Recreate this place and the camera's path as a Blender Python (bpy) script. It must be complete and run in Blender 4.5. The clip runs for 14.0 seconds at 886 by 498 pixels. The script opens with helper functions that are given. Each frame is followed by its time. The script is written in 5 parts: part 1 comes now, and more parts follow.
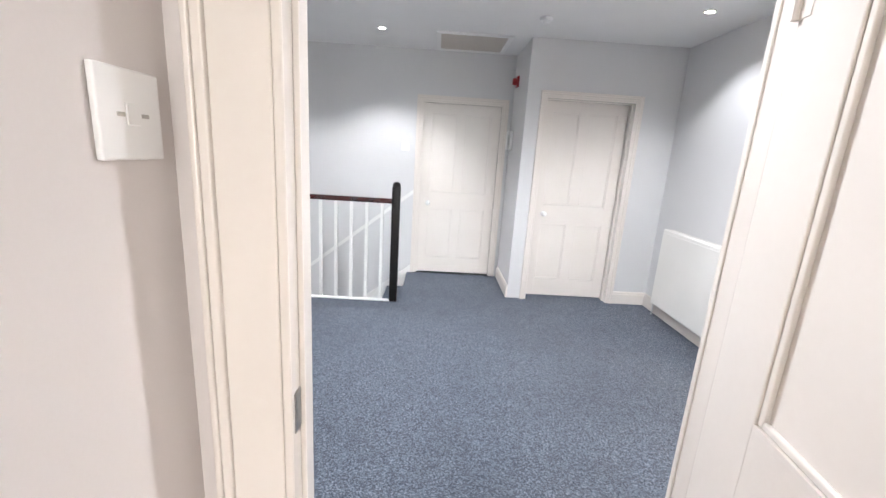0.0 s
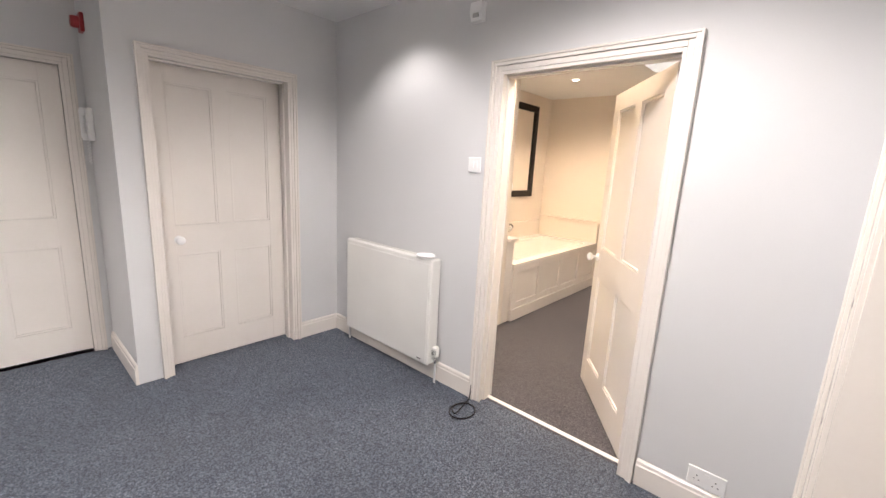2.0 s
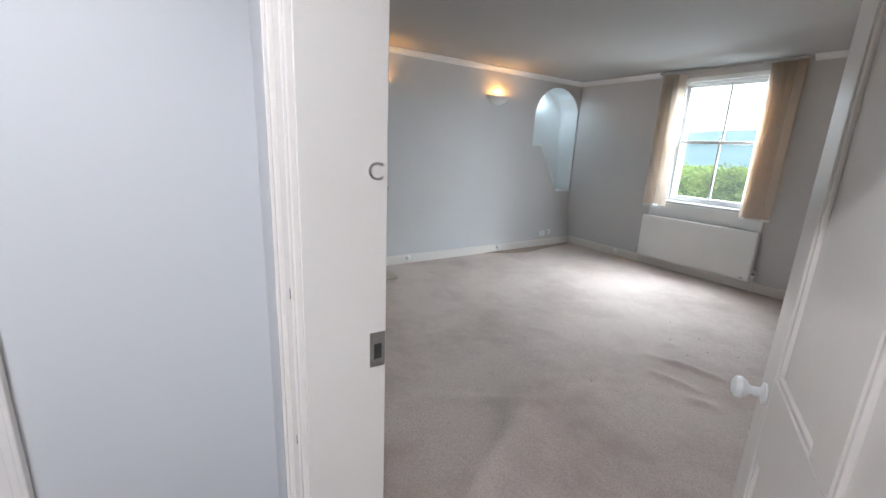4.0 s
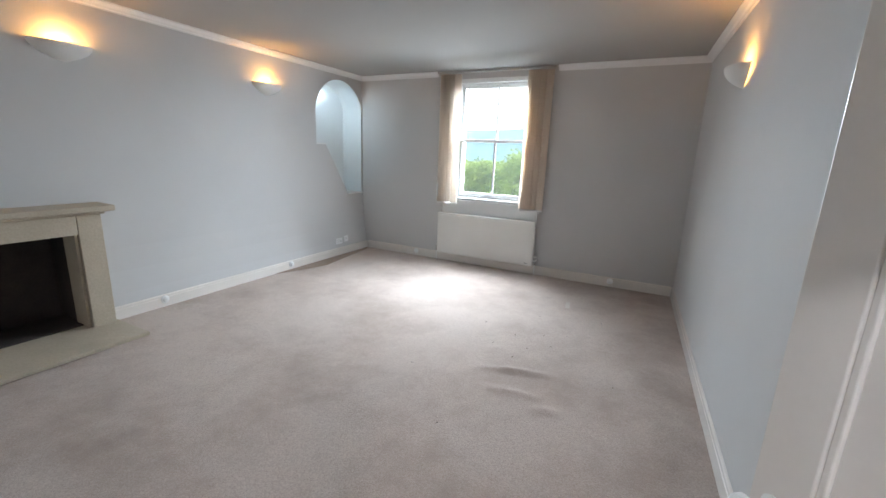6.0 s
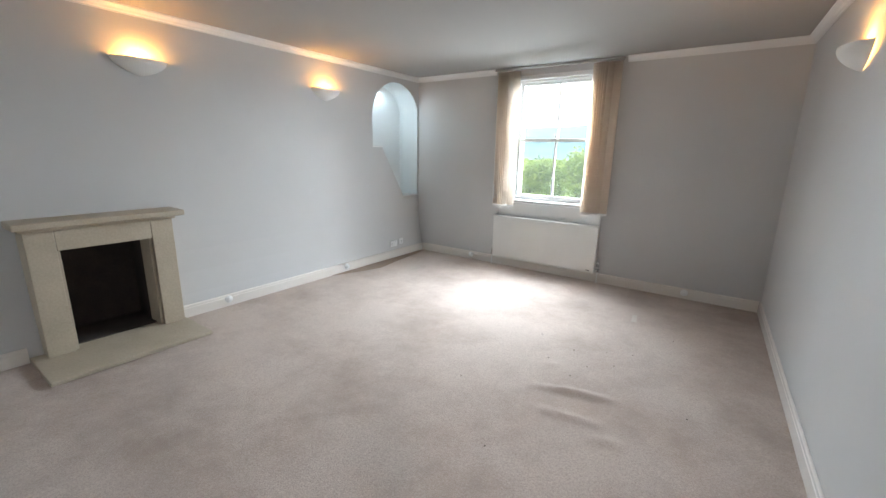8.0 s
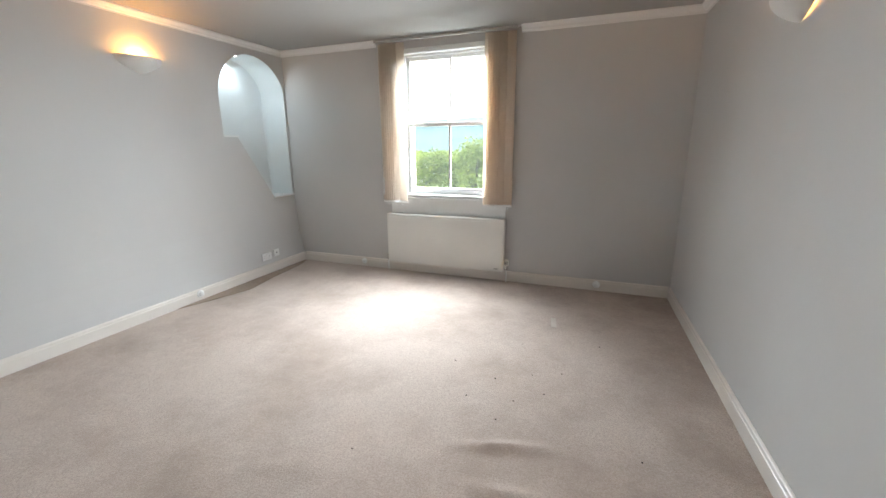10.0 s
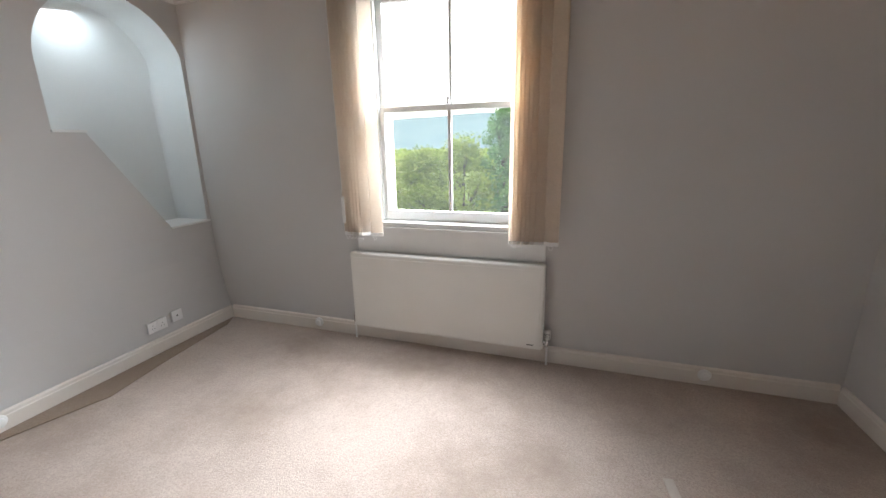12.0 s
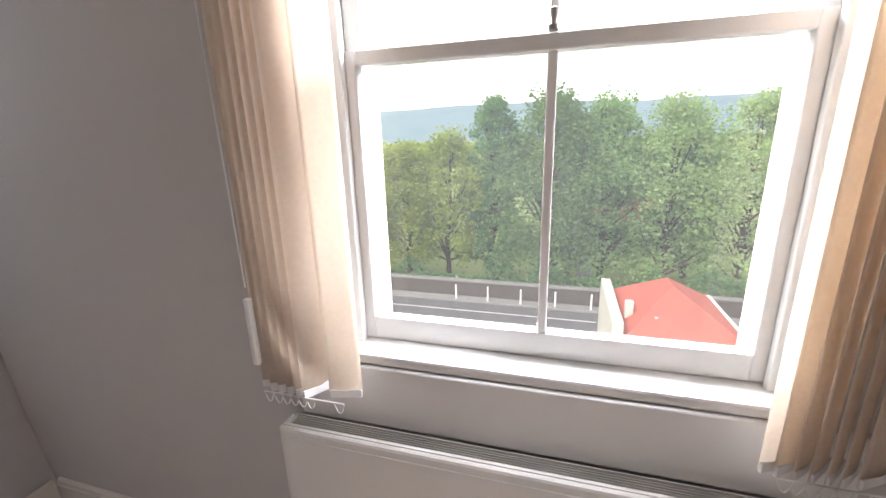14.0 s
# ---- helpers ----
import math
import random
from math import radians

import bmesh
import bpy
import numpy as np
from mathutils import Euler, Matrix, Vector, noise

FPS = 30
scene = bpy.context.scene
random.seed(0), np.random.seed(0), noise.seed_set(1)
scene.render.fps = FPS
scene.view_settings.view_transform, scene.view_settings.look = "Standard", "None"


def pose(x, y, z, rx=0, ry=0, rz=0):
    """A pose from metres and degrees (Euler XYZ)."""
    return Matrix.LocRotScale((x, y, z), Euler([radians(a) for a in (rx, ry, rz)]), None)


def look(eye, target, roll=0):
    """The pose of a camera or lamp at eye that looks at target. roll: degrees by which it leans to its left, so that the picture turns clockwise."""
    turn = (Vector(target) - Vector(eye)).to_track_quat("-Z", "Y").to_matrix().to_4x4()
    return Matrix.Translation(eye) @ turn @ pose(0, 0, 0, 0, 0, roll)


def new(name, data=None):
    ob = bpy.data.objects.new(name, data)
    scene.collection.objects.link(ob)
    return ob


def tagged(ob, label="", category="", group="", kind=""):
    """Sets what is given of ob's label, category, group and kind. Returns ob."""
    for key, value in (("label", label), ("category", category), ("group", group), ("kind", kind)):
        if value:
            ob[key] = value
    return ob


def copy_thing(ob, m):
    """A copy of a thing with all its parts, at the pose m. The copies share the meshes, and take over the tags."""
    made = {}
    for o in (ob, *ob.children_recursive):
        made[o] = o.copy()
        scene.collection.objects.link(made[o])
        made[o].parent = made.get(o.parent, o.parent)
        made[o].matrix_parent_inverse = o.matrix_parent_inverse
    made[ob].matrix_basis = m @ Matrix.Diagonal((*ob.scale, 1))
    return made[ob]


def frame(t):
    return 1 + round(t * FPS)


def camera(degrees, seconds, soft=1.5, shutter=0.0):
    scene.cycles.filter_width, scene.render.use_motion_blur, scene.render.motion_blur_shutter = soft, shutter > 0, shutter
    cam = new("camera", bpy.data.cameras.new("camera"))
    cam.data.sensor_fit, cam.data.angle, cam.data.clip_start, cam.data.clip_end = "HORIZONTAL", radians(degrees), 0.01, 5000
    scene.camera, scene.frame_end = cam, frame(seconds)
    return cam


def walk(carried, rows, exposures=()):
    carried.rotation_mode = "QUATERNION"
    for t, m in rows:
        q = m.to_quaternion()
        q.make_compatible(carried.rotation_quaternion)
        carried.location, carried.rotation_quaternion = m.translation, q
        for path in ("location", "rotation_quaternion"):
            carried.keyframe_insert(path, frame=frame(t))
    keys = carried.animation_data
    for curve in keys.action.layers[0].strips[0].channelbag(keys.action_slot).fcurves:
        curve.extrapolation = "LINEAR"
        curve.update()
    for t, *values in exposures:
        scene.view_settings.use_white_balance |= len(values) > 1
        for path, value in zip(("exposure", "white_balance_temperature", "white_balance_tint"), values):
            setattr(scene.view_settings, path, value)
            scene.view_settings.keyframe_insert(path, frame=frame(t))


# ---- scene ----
cam = camera(94.7, 14.0)
PATH = [
    (0, (2.888, 1.274, 1.464), (2.946, 3.219, 1.003), 3.6),
    (0.5, (2.892, 1.563, 1.442), (3.282, 3.472, 0.99), 3.7),
    (1, (2.951, 1.833, 1.473), (3.654, 3.65, 1.025), 3.5),
    (1.5, (3.072, 2.12, 1.478), (4.102, 3.785, 1.068), 3.3),
    (2, (3.208, 2.359, 1.49), (4.671, 3.663, 1.089), 3.0),
    (2.5, (3.371, 2.541, 1.501), (5.216, 3.182, 1.073), 2.2),
    (3, (3.583, 2.538, 1.484), (5.529, 2.545, 1.023), 2.2),
    (3.5, (3.762, 2.475, 1.489), (5.609, 1.877, 1.008), 2.5),
    (4, (3.931, 2.417, 1.488), (5.546, 1.341, 1.005), 2.7),
    (4.2, (4.005, 2.406, 1.497), (5.514, 1.184, 1.018), 2.8),
    (6.5, (4.538, 1.934, 1.512), (5.382, 0.178, 1.061), 2.1),
    (7, (4.546, 1.898, 1.537), (5.59, 0.255, 1.08), 1.5),
    (7.2, (4.523, 1.891, 1.554), (5.651, 0.305, 1.093), 1.2),
    (9.3, (4.666, 1.526, 1.484), (5.573, -0.189, 0.999), -0.0),
    (9.5, (4.726, 1.417, 1.511), (5.557, -0.335, 1.019), -0.2),
    (10, (4.842, 1.108, 1.468), (5.537, -0.702, 0.978), -0.5),
    (10.5, (4.989, 0.728, 1.48), (5.623, -1.101, 0.977), -0.8),
    (11, (5.219, 0.31, 1.482), (5.82, -1.53, 0.976), -0.9),
    (11.5, (5.387, -0.144, 1.453), (6.005, -1.982, 0.962), -1.1),
    (12, (5.57, -0.582, 1.468), (6.201, -2.412, 0.966), -1.2),
    (12.5, (5.839, -1.011, 1.52), (6.454, -2.842, 1.004), -1.3),
    (13, (6.04, -1.454, 1.498), (6.647, -3.292, 0.997), -1.3),
    (13.5, (6.218, -1.871, 1.516), (6.801, -3.705, 0.973), -1.6),
    (14, (6.405, -2.277, 1.508), (6.953, -4.125, 0.973), -1.6),
]
EXPOSURES = [(0.0, 0.98, 6300, 8), (0.7, 0.9, 6300, 8), (1.2, 0.75, 6800, 10), (2.5, 0.45, 7000, 13), (3.1, 0.25, 6600, 12), (3.5, 0.1, 6100, 9), (4.2, 0.05, 6000, 8), (6.5, 0.32, 6050, 8), (9.5, 0.42, 6450, 8), (11.0, 0.12, 6600, 11), (12.5, -0.02, 6800, 14), (13.5, -0.12, 7000, 18), (14.0, -0.2, 6900, 22)]
walk(cam, [(t, look(eye, target, roll)) for t, eye, target, roll in PATH], EXPOSURES)

# ---- world, sun, large lights ----
world = bpy.data.worlds.new("world")
scene.world = world
world.use_nodes = True
wn = world.node_tree.nodes
sky = wn.new("ShaderNodeTexSky")
sky.sky_type, sky.sun_disc = "NISHITA", False
sky.sun_elevation, sky.sun_rotation = radians(40), radians(150)
sky.air_density, sky.dust_density, sky.ozone_density = 1.0, 4.0, 1.0
whiten = wn.new("ShaderNodeMixRGB")
whiten.inputs["Fac"].default_value = 0.75
whiten.inputs["Color2"].default_value = (15.0, 15.4, 16.0, 1)
world.node_tree.links.new(sky.outputs[0], whiten.inputs["Color1"])
world.node_tree.links.new(whiten.outputs[0], wn["Background"].inputs["Color"])
wn["Background"].inputs["Strength"].default_value = 0.15


def area_lamp(name, m, energy, colour, wide, high, spread=180):
    data = bpy.data.lights.new(name, "AREA")
    data.spread = radians(spread)
    data.energy, data.color, data.shape, data.size, data.size_y = energy, colour, "RECTANGLE", wide, high
    ob = new(name, data)
    ob.matrix_world = m
    return ob


def spot_lamp(name, at, energy, colour, degrees, radius=0.03, target=None):
    data = bpy.data.lights.new(name, "SPOT")
    data.energy, data.color, data.spot_size, data.spot_blend, data.shadow_soft_size = energy, colour, radians(degrees), 0.6, radius
    ob = new(name, data)
    ob.matrix_world = look(at, target or (at[0], at[1] + 0.001, at[2] - 1))
    return ob


def point_lamp(name, at, energy, colour, radius):
    data = bpy.data.lights.new(name, "POINT")
    data.energy, data.color, data.shadow_soft_size = energy, colour, radius
    ob = new(name, data)
    ob.location = at
    return ob


sun_data = bpy.data.lights.new("sun", "SUN")
sun_data.energy, sun_data.color, sun_data.angle = 5.0, (1.0, 0.96, 0.9), radians(14)
sun = new("sun", sun_data)
sun.rotation_euler = Euler((radians(48), 0, radians(150)))
DAY = (0.80, 0.91, 1.0)
LIVING_DAY = (0.84, 0.925, 1.0)
WARM = (1.0, 0.45, 0.10)
SPOT = (0.98, 0.96, 1.0)
area_lamp("window_skylight", look((6.44, -5.2, 3.45), (6.65, -1.2, 1.2)), 2150, LIVING_DAY, 5.0, 2.5)
area_lamp("window_daylight", look((6.44, -3.04, 1.60), (6.70, -1.2, 0.9)), 27, LIVING_DAY, 0.85, 1.2, 160)
area_lamp("niche_rooflight", look((8.74, -2.60, 2.36), (8.76, -2.85, 1.0)), 3.4, (0.74, 0.90, 1.0), 0.4, 0.18)
# added warm fill; the first room's own light source is not known
area_lamp("start_room_fill", look((3.1, -1.28, 1.6), (3.1, 2, 1.2)), 23, (1.0, 0.93, 0.89), 0.9, 1.4)

# ---- materials ----


def material(name, colour, rough=0.5, metal=0.0, second=None, scale=3.0, grain=120.0, grain_mix=0.06, bump=0.08, depth=0.002, spec=0.5, stain=0.5, randomise=0.0, coat=0.0):
    m = bpy.data.materials.new(name)
    m.use_nodes = True
    nt = m.node_tree
    bsdf = nt.nodes["Principled BSDF"]
    bsdf.inputs["Roughness"].default_value, bsdf.inputs["Metallic"].default_value = rough, metal
    bsdf.inputs["Specular IOR Level"].default_value = spec
    bsdf.inputs["Coat Weight"].default_value = coat
    co = nt.nodes.new("ShaderNodeTexCoord")
    big = nt.nodes.new("ShaderNodeTexNoise")
    big.inputs["Scale"].default_value, big.inputs["Detail"].default_value = scale, 5
    fine = nt.nodes.new("ShaderNodeTexNoise")
    fine.inputs["Scale"].default_value, fine.inputs["Detail"].default_value = grain, 3
    for n in (big, fine):
        nt.links.new(co.outputs["Object"], n.inputs["Vector"])
    ramp = nt.nodes.new("ShaderNodeMapRange")
    ramp.inputs["From Min"].default_value, ramp.inputs["From Max"].default_value = 0.5 - 0.25 / max(stain, 0.01) * 0.5, 0.5 + 0.25 / max(stain, 0.01) * 0.5
    nt.links.new(big.outputs[0], ramp.inputs["Value"])
    mix = nt.nodes.new("ShaderNodeMixRGB")
    second = second or tuple(c * 0.93 for c in colour)
    mix.inputs["Color1"].default_value, mix.inputs["Color2"].default_value = (*colour, 1), (*second, 1)
    nt.links.new(ramp.outputs[0], mix.inputs["Fac"])
    over = nt.nodes.new("ShaderNodeMixRGB")
    over.blend_type = "OVERLAY"
    over.inputs["Fac"].default_value = grain_mix
    nt.links.new(mix.outputs[0], over.inputs["Color1"])
    nt.links.new(fine.outputs[0], over.inputs["Color2"])
    last = over
    if randomise:
        info = nt.nodes.new("ShaderNodeObjectInfo")
        hsv = nt.nodes.new("ShaderNodeHueSaturation")
        rng = nt.nodes.new("ShaderNodeMapRange")
        rng.inputs["To Min"].default_value, rng.inputs["To Max"].default_value = 1 - randomise, 1 + randomise
        nt.links.new(info.outputs["Random"], rng.inputs["Value"])
        nt.links.new(rng.outputs[0], hsv.inputs["Value"])
        nt.links.new(over.outputs[0], hsv.inputs["Color"])
        last = hsv
    nt.links.new(last.outputs[0], bsdf.inputs["Base Color"])
    bp = nt.nodes.new("ShaderNodeBump")
    bp.inputs["Strength"].default_value, bp.inputs["Distance"].default_value = bump, depth
    nt.links.new(fine.outputs[0], bp.inputs["Height"])
    nt.links.new(bp.outputs[0], bsdf.inputs["Normal"])
    return m


def carpet_material(name, colours, scale, stains, stain_colour, depth, wear=0.55):
    """Short twist pile: flecks of several yarns, large worn patches, fine relief."""
    m = bpy.data.materials.new(name)
    m.use_nodes = True
    nt = m.node_tree
    bsdf = nt.nodes["Principled BSDF"]
    bsdf.inputs["Roughness"].default_value = 0.95
    bsdf.inputs["Specular IOR Level"].default_value = 0.1
    bsdf.inputs["Sheen Weight"].default_value = 0.15
    co = nt.nodes.new("ShaderNodeTexCoord")
    fleck = nt.nodes.new("ShaderNodeTexNoise")
    fleck.inputs["Scale"].default_value, fleck.inputs["Detail"].default_value, fleck.inputs["Roughness"].default_value = scale, 6, 0.75
    ramp = nt.nodes.new("ShaderNodeValToRGB")
    ramp.color_ramp.elements[0].position, ramp.color_ramp.elements[1].position = 0.36, 0.64
    ramp.color_ramp.elements[0].color, ramp.color_ramp.elements[1].color = (*colours[0], 1), (*colours[2], 1)
    mid = ramp.color_ramp.elements.new(0.5)
    mid.color = (*colours[1], 1)
    worn = nt.nodes.new("ShaderNodeTexNoise")
    worn.inputs["Scale"].default_value, worn.inputs["Detail"].default_value, worn.inputs["Roughness"].default_value = stains, 8, 0.68
    wr = nt.nodes.new("ShaderNodeMapRange")
    wr.inputs["From Min"].default_value, wr.inputs["From Max"].default_value, wr.inputs["To Max"].default_value = 0.44, 0.70, wear
    mix = nt.nodes.new("ShaderNodeMixRGB")
    mix.inputs["Color2"].default_value = (*stain_colour, 1)
    bp = nt.nodes.new("ShaderNodeBump")
    bp.inputs["Strength"].default_value, bp.inputs["Distance"].default_value = 0.85, depth
    for n in (fleck, worn):
        nt.links.new(co.outputs["Object"], n.inputs["Vector"])
    tuft = nt.nodes.new("ShaderNodeTexVoronoi")
    tuft.inputs["Scale"].default_value = scale * 1.7
    nt.links.new(co.outputs["Object"], tuft.inputs["Vector"])
    tone = nt.nodes.new("ShaderNodeSeparateColor")
    nt.links.new(tuft.outputs["Color"], tone.inputs[0])
    spread = nt.nodes.new("ShaderNodeMapRange")
    spread.inputs["To Min"].default_value, spread.inputs["To Max"].default_value = 0.34, 0.66
    nt.links.new(tone.outputs[0], spread.inputs["Value"])
    blend = nt.nodes.new("ShaderNodeMixRGB")
    blend.inputs["Fac"].default_value = 0.5
    nt.links.new(fleck.outputs[0], blend.inputs["Color1"])
    nt.links.new(spread.outputs[0], blend.inputs["Color2"])
    nt.links.new(blend.outputs[0], ramp.inputs["Fac"])
    nt.links.new(worn.outputs[0], wr.inputs["Value"])
    nt.links.new(wr.outputs[0], mix.inputs["Fac"])
    nt.links.new(ramp.outputs[0], mix.inputs["Color1"])
    nt.links.new(mix.outputs[0], bsdf.inputs["Base Color"])
    nt.links.new(fleck.outputs[0], bp.inputs["Height"])
    nt.links.new(bp.outputs[0], bsdf.inputs["Normal"])
    return m


def glowing(name, colour, strength):
    m = bpy.data.materials.new(name)
    m.use_nodes = True
    b = m.node_tree.nodes["Principled BSDF"]
    b.inputs["Base Color"].default_value = (*colour, 1)
    b.inputs["Emission Color"].default_value, b.inputs["Emission Strength"].default_value = (*colour, 1), strength
    return m


def glass_material(name, tint=(0.97, 0.99, 0.98), veil=0.0):
    """Clear pane with mirror gloss and a translucent film that scatters daylight as a painted-in haze."""
    m = bpy.data.materials.new(name)
    m.use_nodes = True
    nt = m.node_tree
    clear, gloss, film, mixer, veiled, fres = (nt.nodes.new("ShaderNode" + k) for k in ("BsdfTransparent", "BsdfGlossy", "BsdfTranslucent", "MixShader", "MixShader", "Fresnel"))
    clear.inputs[0].default_value = (*tint, 1)
    film.inputs[0].default_value = (0.86, 0.92, 0.95, 1)
    gloss.inputs["Roughness"].default_value = 0.02
    fres.inputs[0].default_value = 1.45
    co, patch, amount = (nt.nodes.new("ShaderNode" + k) for k in ("TexCoord", "TexNoise", "MapRange"))
    patch.inputs["Scale"].default_value, patch.inputs["Detail"].default_value = 3.0, 6
    amount.inputs["To Min"].default_value, amount.inputs["To Max"].default_value = veil * 0.6, veil * 1.4
    nt.links.new(co.outputs["Object"], patch.inputs["Vector"])
    nt.links.new(patch.outputs[0], amount.inputs["Value"])
    nt.links.new(amount.outputs[0], veiled.inputs[0])
    nt.links.new(clear.outputs[0], veiled.inputs[1])
    nt.links.new(film.outputs[0], veiled.inputs[2])
    nt.links.new(fres.outputs[0], mixer.inputs[0])
    nt.links.new(veiled.outputs[0], mixer.inputs[1])
    nt.links.new(gloss.outputs[0], mixer.inputs[2])
    nt.links.new(mixer.outputs[0], nt.nodes["Material Output"].inputs[0])
    return m


def fabric_material(name, colour):
    m = bpy.data.materials.new(name)
    m.use_nodes = True
    nt = m.node_tree
    diff, trans, mixer = (nt.nodes.new("ShaderNode" + k) for k in ("BsdfDiffuse", "BsdfTranslucent", "MixShader"))
    co, weave, tone = (nt.nodes.new("ShaderNode" + k) for k in ("TexCoord", "TexNoise", "MixRGB"))
    weave.inputs["Scale"].default_value = 90
    nt.links.new(co.outputs["Object"], weave.inputs["Vector"])
    nt.links.new(weave.outputs[0], tone.inputs["Fac"])
    tone.inputs["Color1"].default_value = (*colour, 1)
    tone.inputs["Color2"].default_value = (*(c * 0.88 for c in colour), 1)
    for n in (diff, trans):
        nt.links.new(tone.outputs[0], n.inputs[0])
    mixer.inputs[0].default_value = 0.68
    nt.links.new(diff.outputs[0], mixer.inputs[1])
    nt.links.new(trans.outputs[0], mixer.inputs[2])
    nt.links.new(mixer.outputs[0], nt.nodes["Material Output"].inputs[0])
    return m


WALL = material("grey_wall_paint", (0.655, 0.655, 0.655), 0.7, second=(0.62, 0.62, 0.62), scale=1.2, grain=180, grain_mix=0.03, bump=0.12, depth=0.001, spec=0.25)
# darker, warmer copy of WALL; the room's dimmer light is put into its colour
LIVE_WALL = material("wall_paint_dimmed_for_living_room", (0.60, 0.59, 0.58), 0.7, second=(0.565, 0.555, 0.545), scale=1.2, grain=180, grain_mix=0.03, bump=0.12, depth=0.001, spec=0.25)
CEIL = material("white_ceiling_paint", (0.82, 0.82, 0.81), 0.8, scale=1.0, grain=150, grain_mix=0.03, bump=0.1, spec=0.2)
# ceiling paint darkened so the living room's shade sits in the colour
SHADED_CEIL = material("shaded_ceiling_paint", (0.42, 0.41, 0.39), 0.85, scale=0.8, grain=150, grain_mix=0.03, bump=0.1, spec=0.15)
CREAM = material("cream_wall_paint", (0.78, 0.70, 0.61), 0.6, scale=1.0, grain=150, grain_mix=0.03, bump=0.1, spec=0.25)
TRIM = material("cream_gloss_paint", (0.80, 0.755, 0.705), 0.25, second=(0.76, 0.71, 0.655), scale=2.5, grain=60, grain_mix=0.05, bump=0.1, depth=0.0015)
WHITE = material("white_gloss_paint", (0.83, 0.83, 0.81), 0.3, scale=3, grain=60, grain_mix=0.04, bump=0.06)
ENAMEL = material("white_radiator_enamel", (0.82, 0.81, 0.77), 0.35, scale=2, grain=90, grain_mix=0.02, bump=0.03)
PLASTIC = material("white_plastic", (0.84, 0.84, 0.83), 0.35, scale=8, grain=200, grain_mix=0.02, bump=0.02)
BLACK = material("black_gloss_paint", (0.008, 0.007, 0.007), 0.42, second=(0.012, 0.010, 0.009), scale=6, grain=60, bump=0.05, spec=0.2)
MAHOGANY = material("dark_mahogany_varnish", (0.055, 0.014, 0.012), 0.22, second=(0.03, 0.01, 0.01), scale=8, grain=40, grain_mix=0.3, bump=0.05, coat=0.4)
RED = material("red_plastic", (0.32, 0.015, 0.02), 0.35, scale=8, grain=90, bump=0.02)
CHROME = material("chrome", (0.75, 0.75, 0.74), 0.18, 1.0, scale=10, grain=90, bump=0.02)
BRASS = material("dull_brass", (0.45, 0.36, 0.2), 0.35, 1.0, scale=10, grain=90, bump=0.05)
STEEL = material("worn_steel", (0.45, 0.44, 0.42), 0.35, 1.0, scale=12, grain=90, grain_mix=0.2, bump=0.05)
DARK = material("dark_gap", (0.03, 0.03, 0.03), 0.8, scale=6, grain=90)
NICHE = material("pale_niche_paint", (0.76, 0.79, 0.79), 0.6, scale=1.5, grain=150, grain_mix=0.03, bump=0.1, spec=0.25)
BLUSH = material("pale_warm_grey_paint", (0.70, 0.66, 0.64), 0.65, scale=1.0, grain=150, grain_mix=0.03, bump=0.1, spec=0.25)
BEIGE = material("beige_hatch_paint", (0.56, 0.51, 0.45), 0.5, scale=2, grain=80, grain_mix=0.05, bump=0.06)
STONE = material("cream_limestone", (0.50, 0.43, 0.33), 0.65, second=(0.43, 0.37, 0.28), scale=5, grain=70, grain_mix=0.15, bump=0.2, depth=0.003)
SOOT = material("sooty_brick", (0.06, 0.045, 0.04), 0.9, second=(0.03, 0.025, 0.025), scale=6, grain=50, grain_mix=0.3, bump=0.4, depth=0.004)
PLASTER = material("white_plaster", (0.80, 0.78, 0.74), 0.7, scale=6, grain=80, bump=0.05)
BATHWHITE = material("white_bath_acrylic", (0.86, 0.84, 0.78), 0.18, scale=2, grain=90, grain_mix=0.02, bump=0.02)
MIRROR = material("mirror_silver", (0.9, 0.9, 0.9), 0.02, 1.0, second=(0.9, 0.9, 0.9), grain_mix=0, bump=0)
YELLOW = material("yellow_wall_paint", (0.80, 0.62, 0.20), 0.6, scale=2, grain=90, bump=0.05)
BLUE_CARPET = carpet_material("blue_grey_twist_carpet", ((0.022, 0.028, 0.040), (0.075, 0.091, 0.122), (0.27, 0.31, 0.37)), 92, 0.9, (0.05, 0.06, 0.082), 0.014)
BATH_CARPET = carpet_material("dark_grey_bathroom_carpet", ((0.03, 0.028, 0.033), (0.075, 0.07, 0.078), (0.15, 0.14, 0.15)), 85, 1.4, (0.06, 0.055, 0.06), 0.006)
BEIGE_CARPET = carpet_material("beige_twist_carpet", ((0.43, 0.345, 0.295), (0.55, 0.455, 0.395), (0.65, 0.55, 0.485)), 110, 1.3, (0.36, 0.28, 0.23), 0.006, 0.9)
BLIND = fabric_material("cream_blind_fabric", (0.95, 0.865, 0.77))
# the panes' film stands for haze and lens glow over the view
GLASS = glass_material("window_glass", veil=0.008)
CLEAR = glass_material("shower_glass")
SPOTGLOW = glowing("spot_bulb_glow", (1.0, 0.95, 0.88), 25)

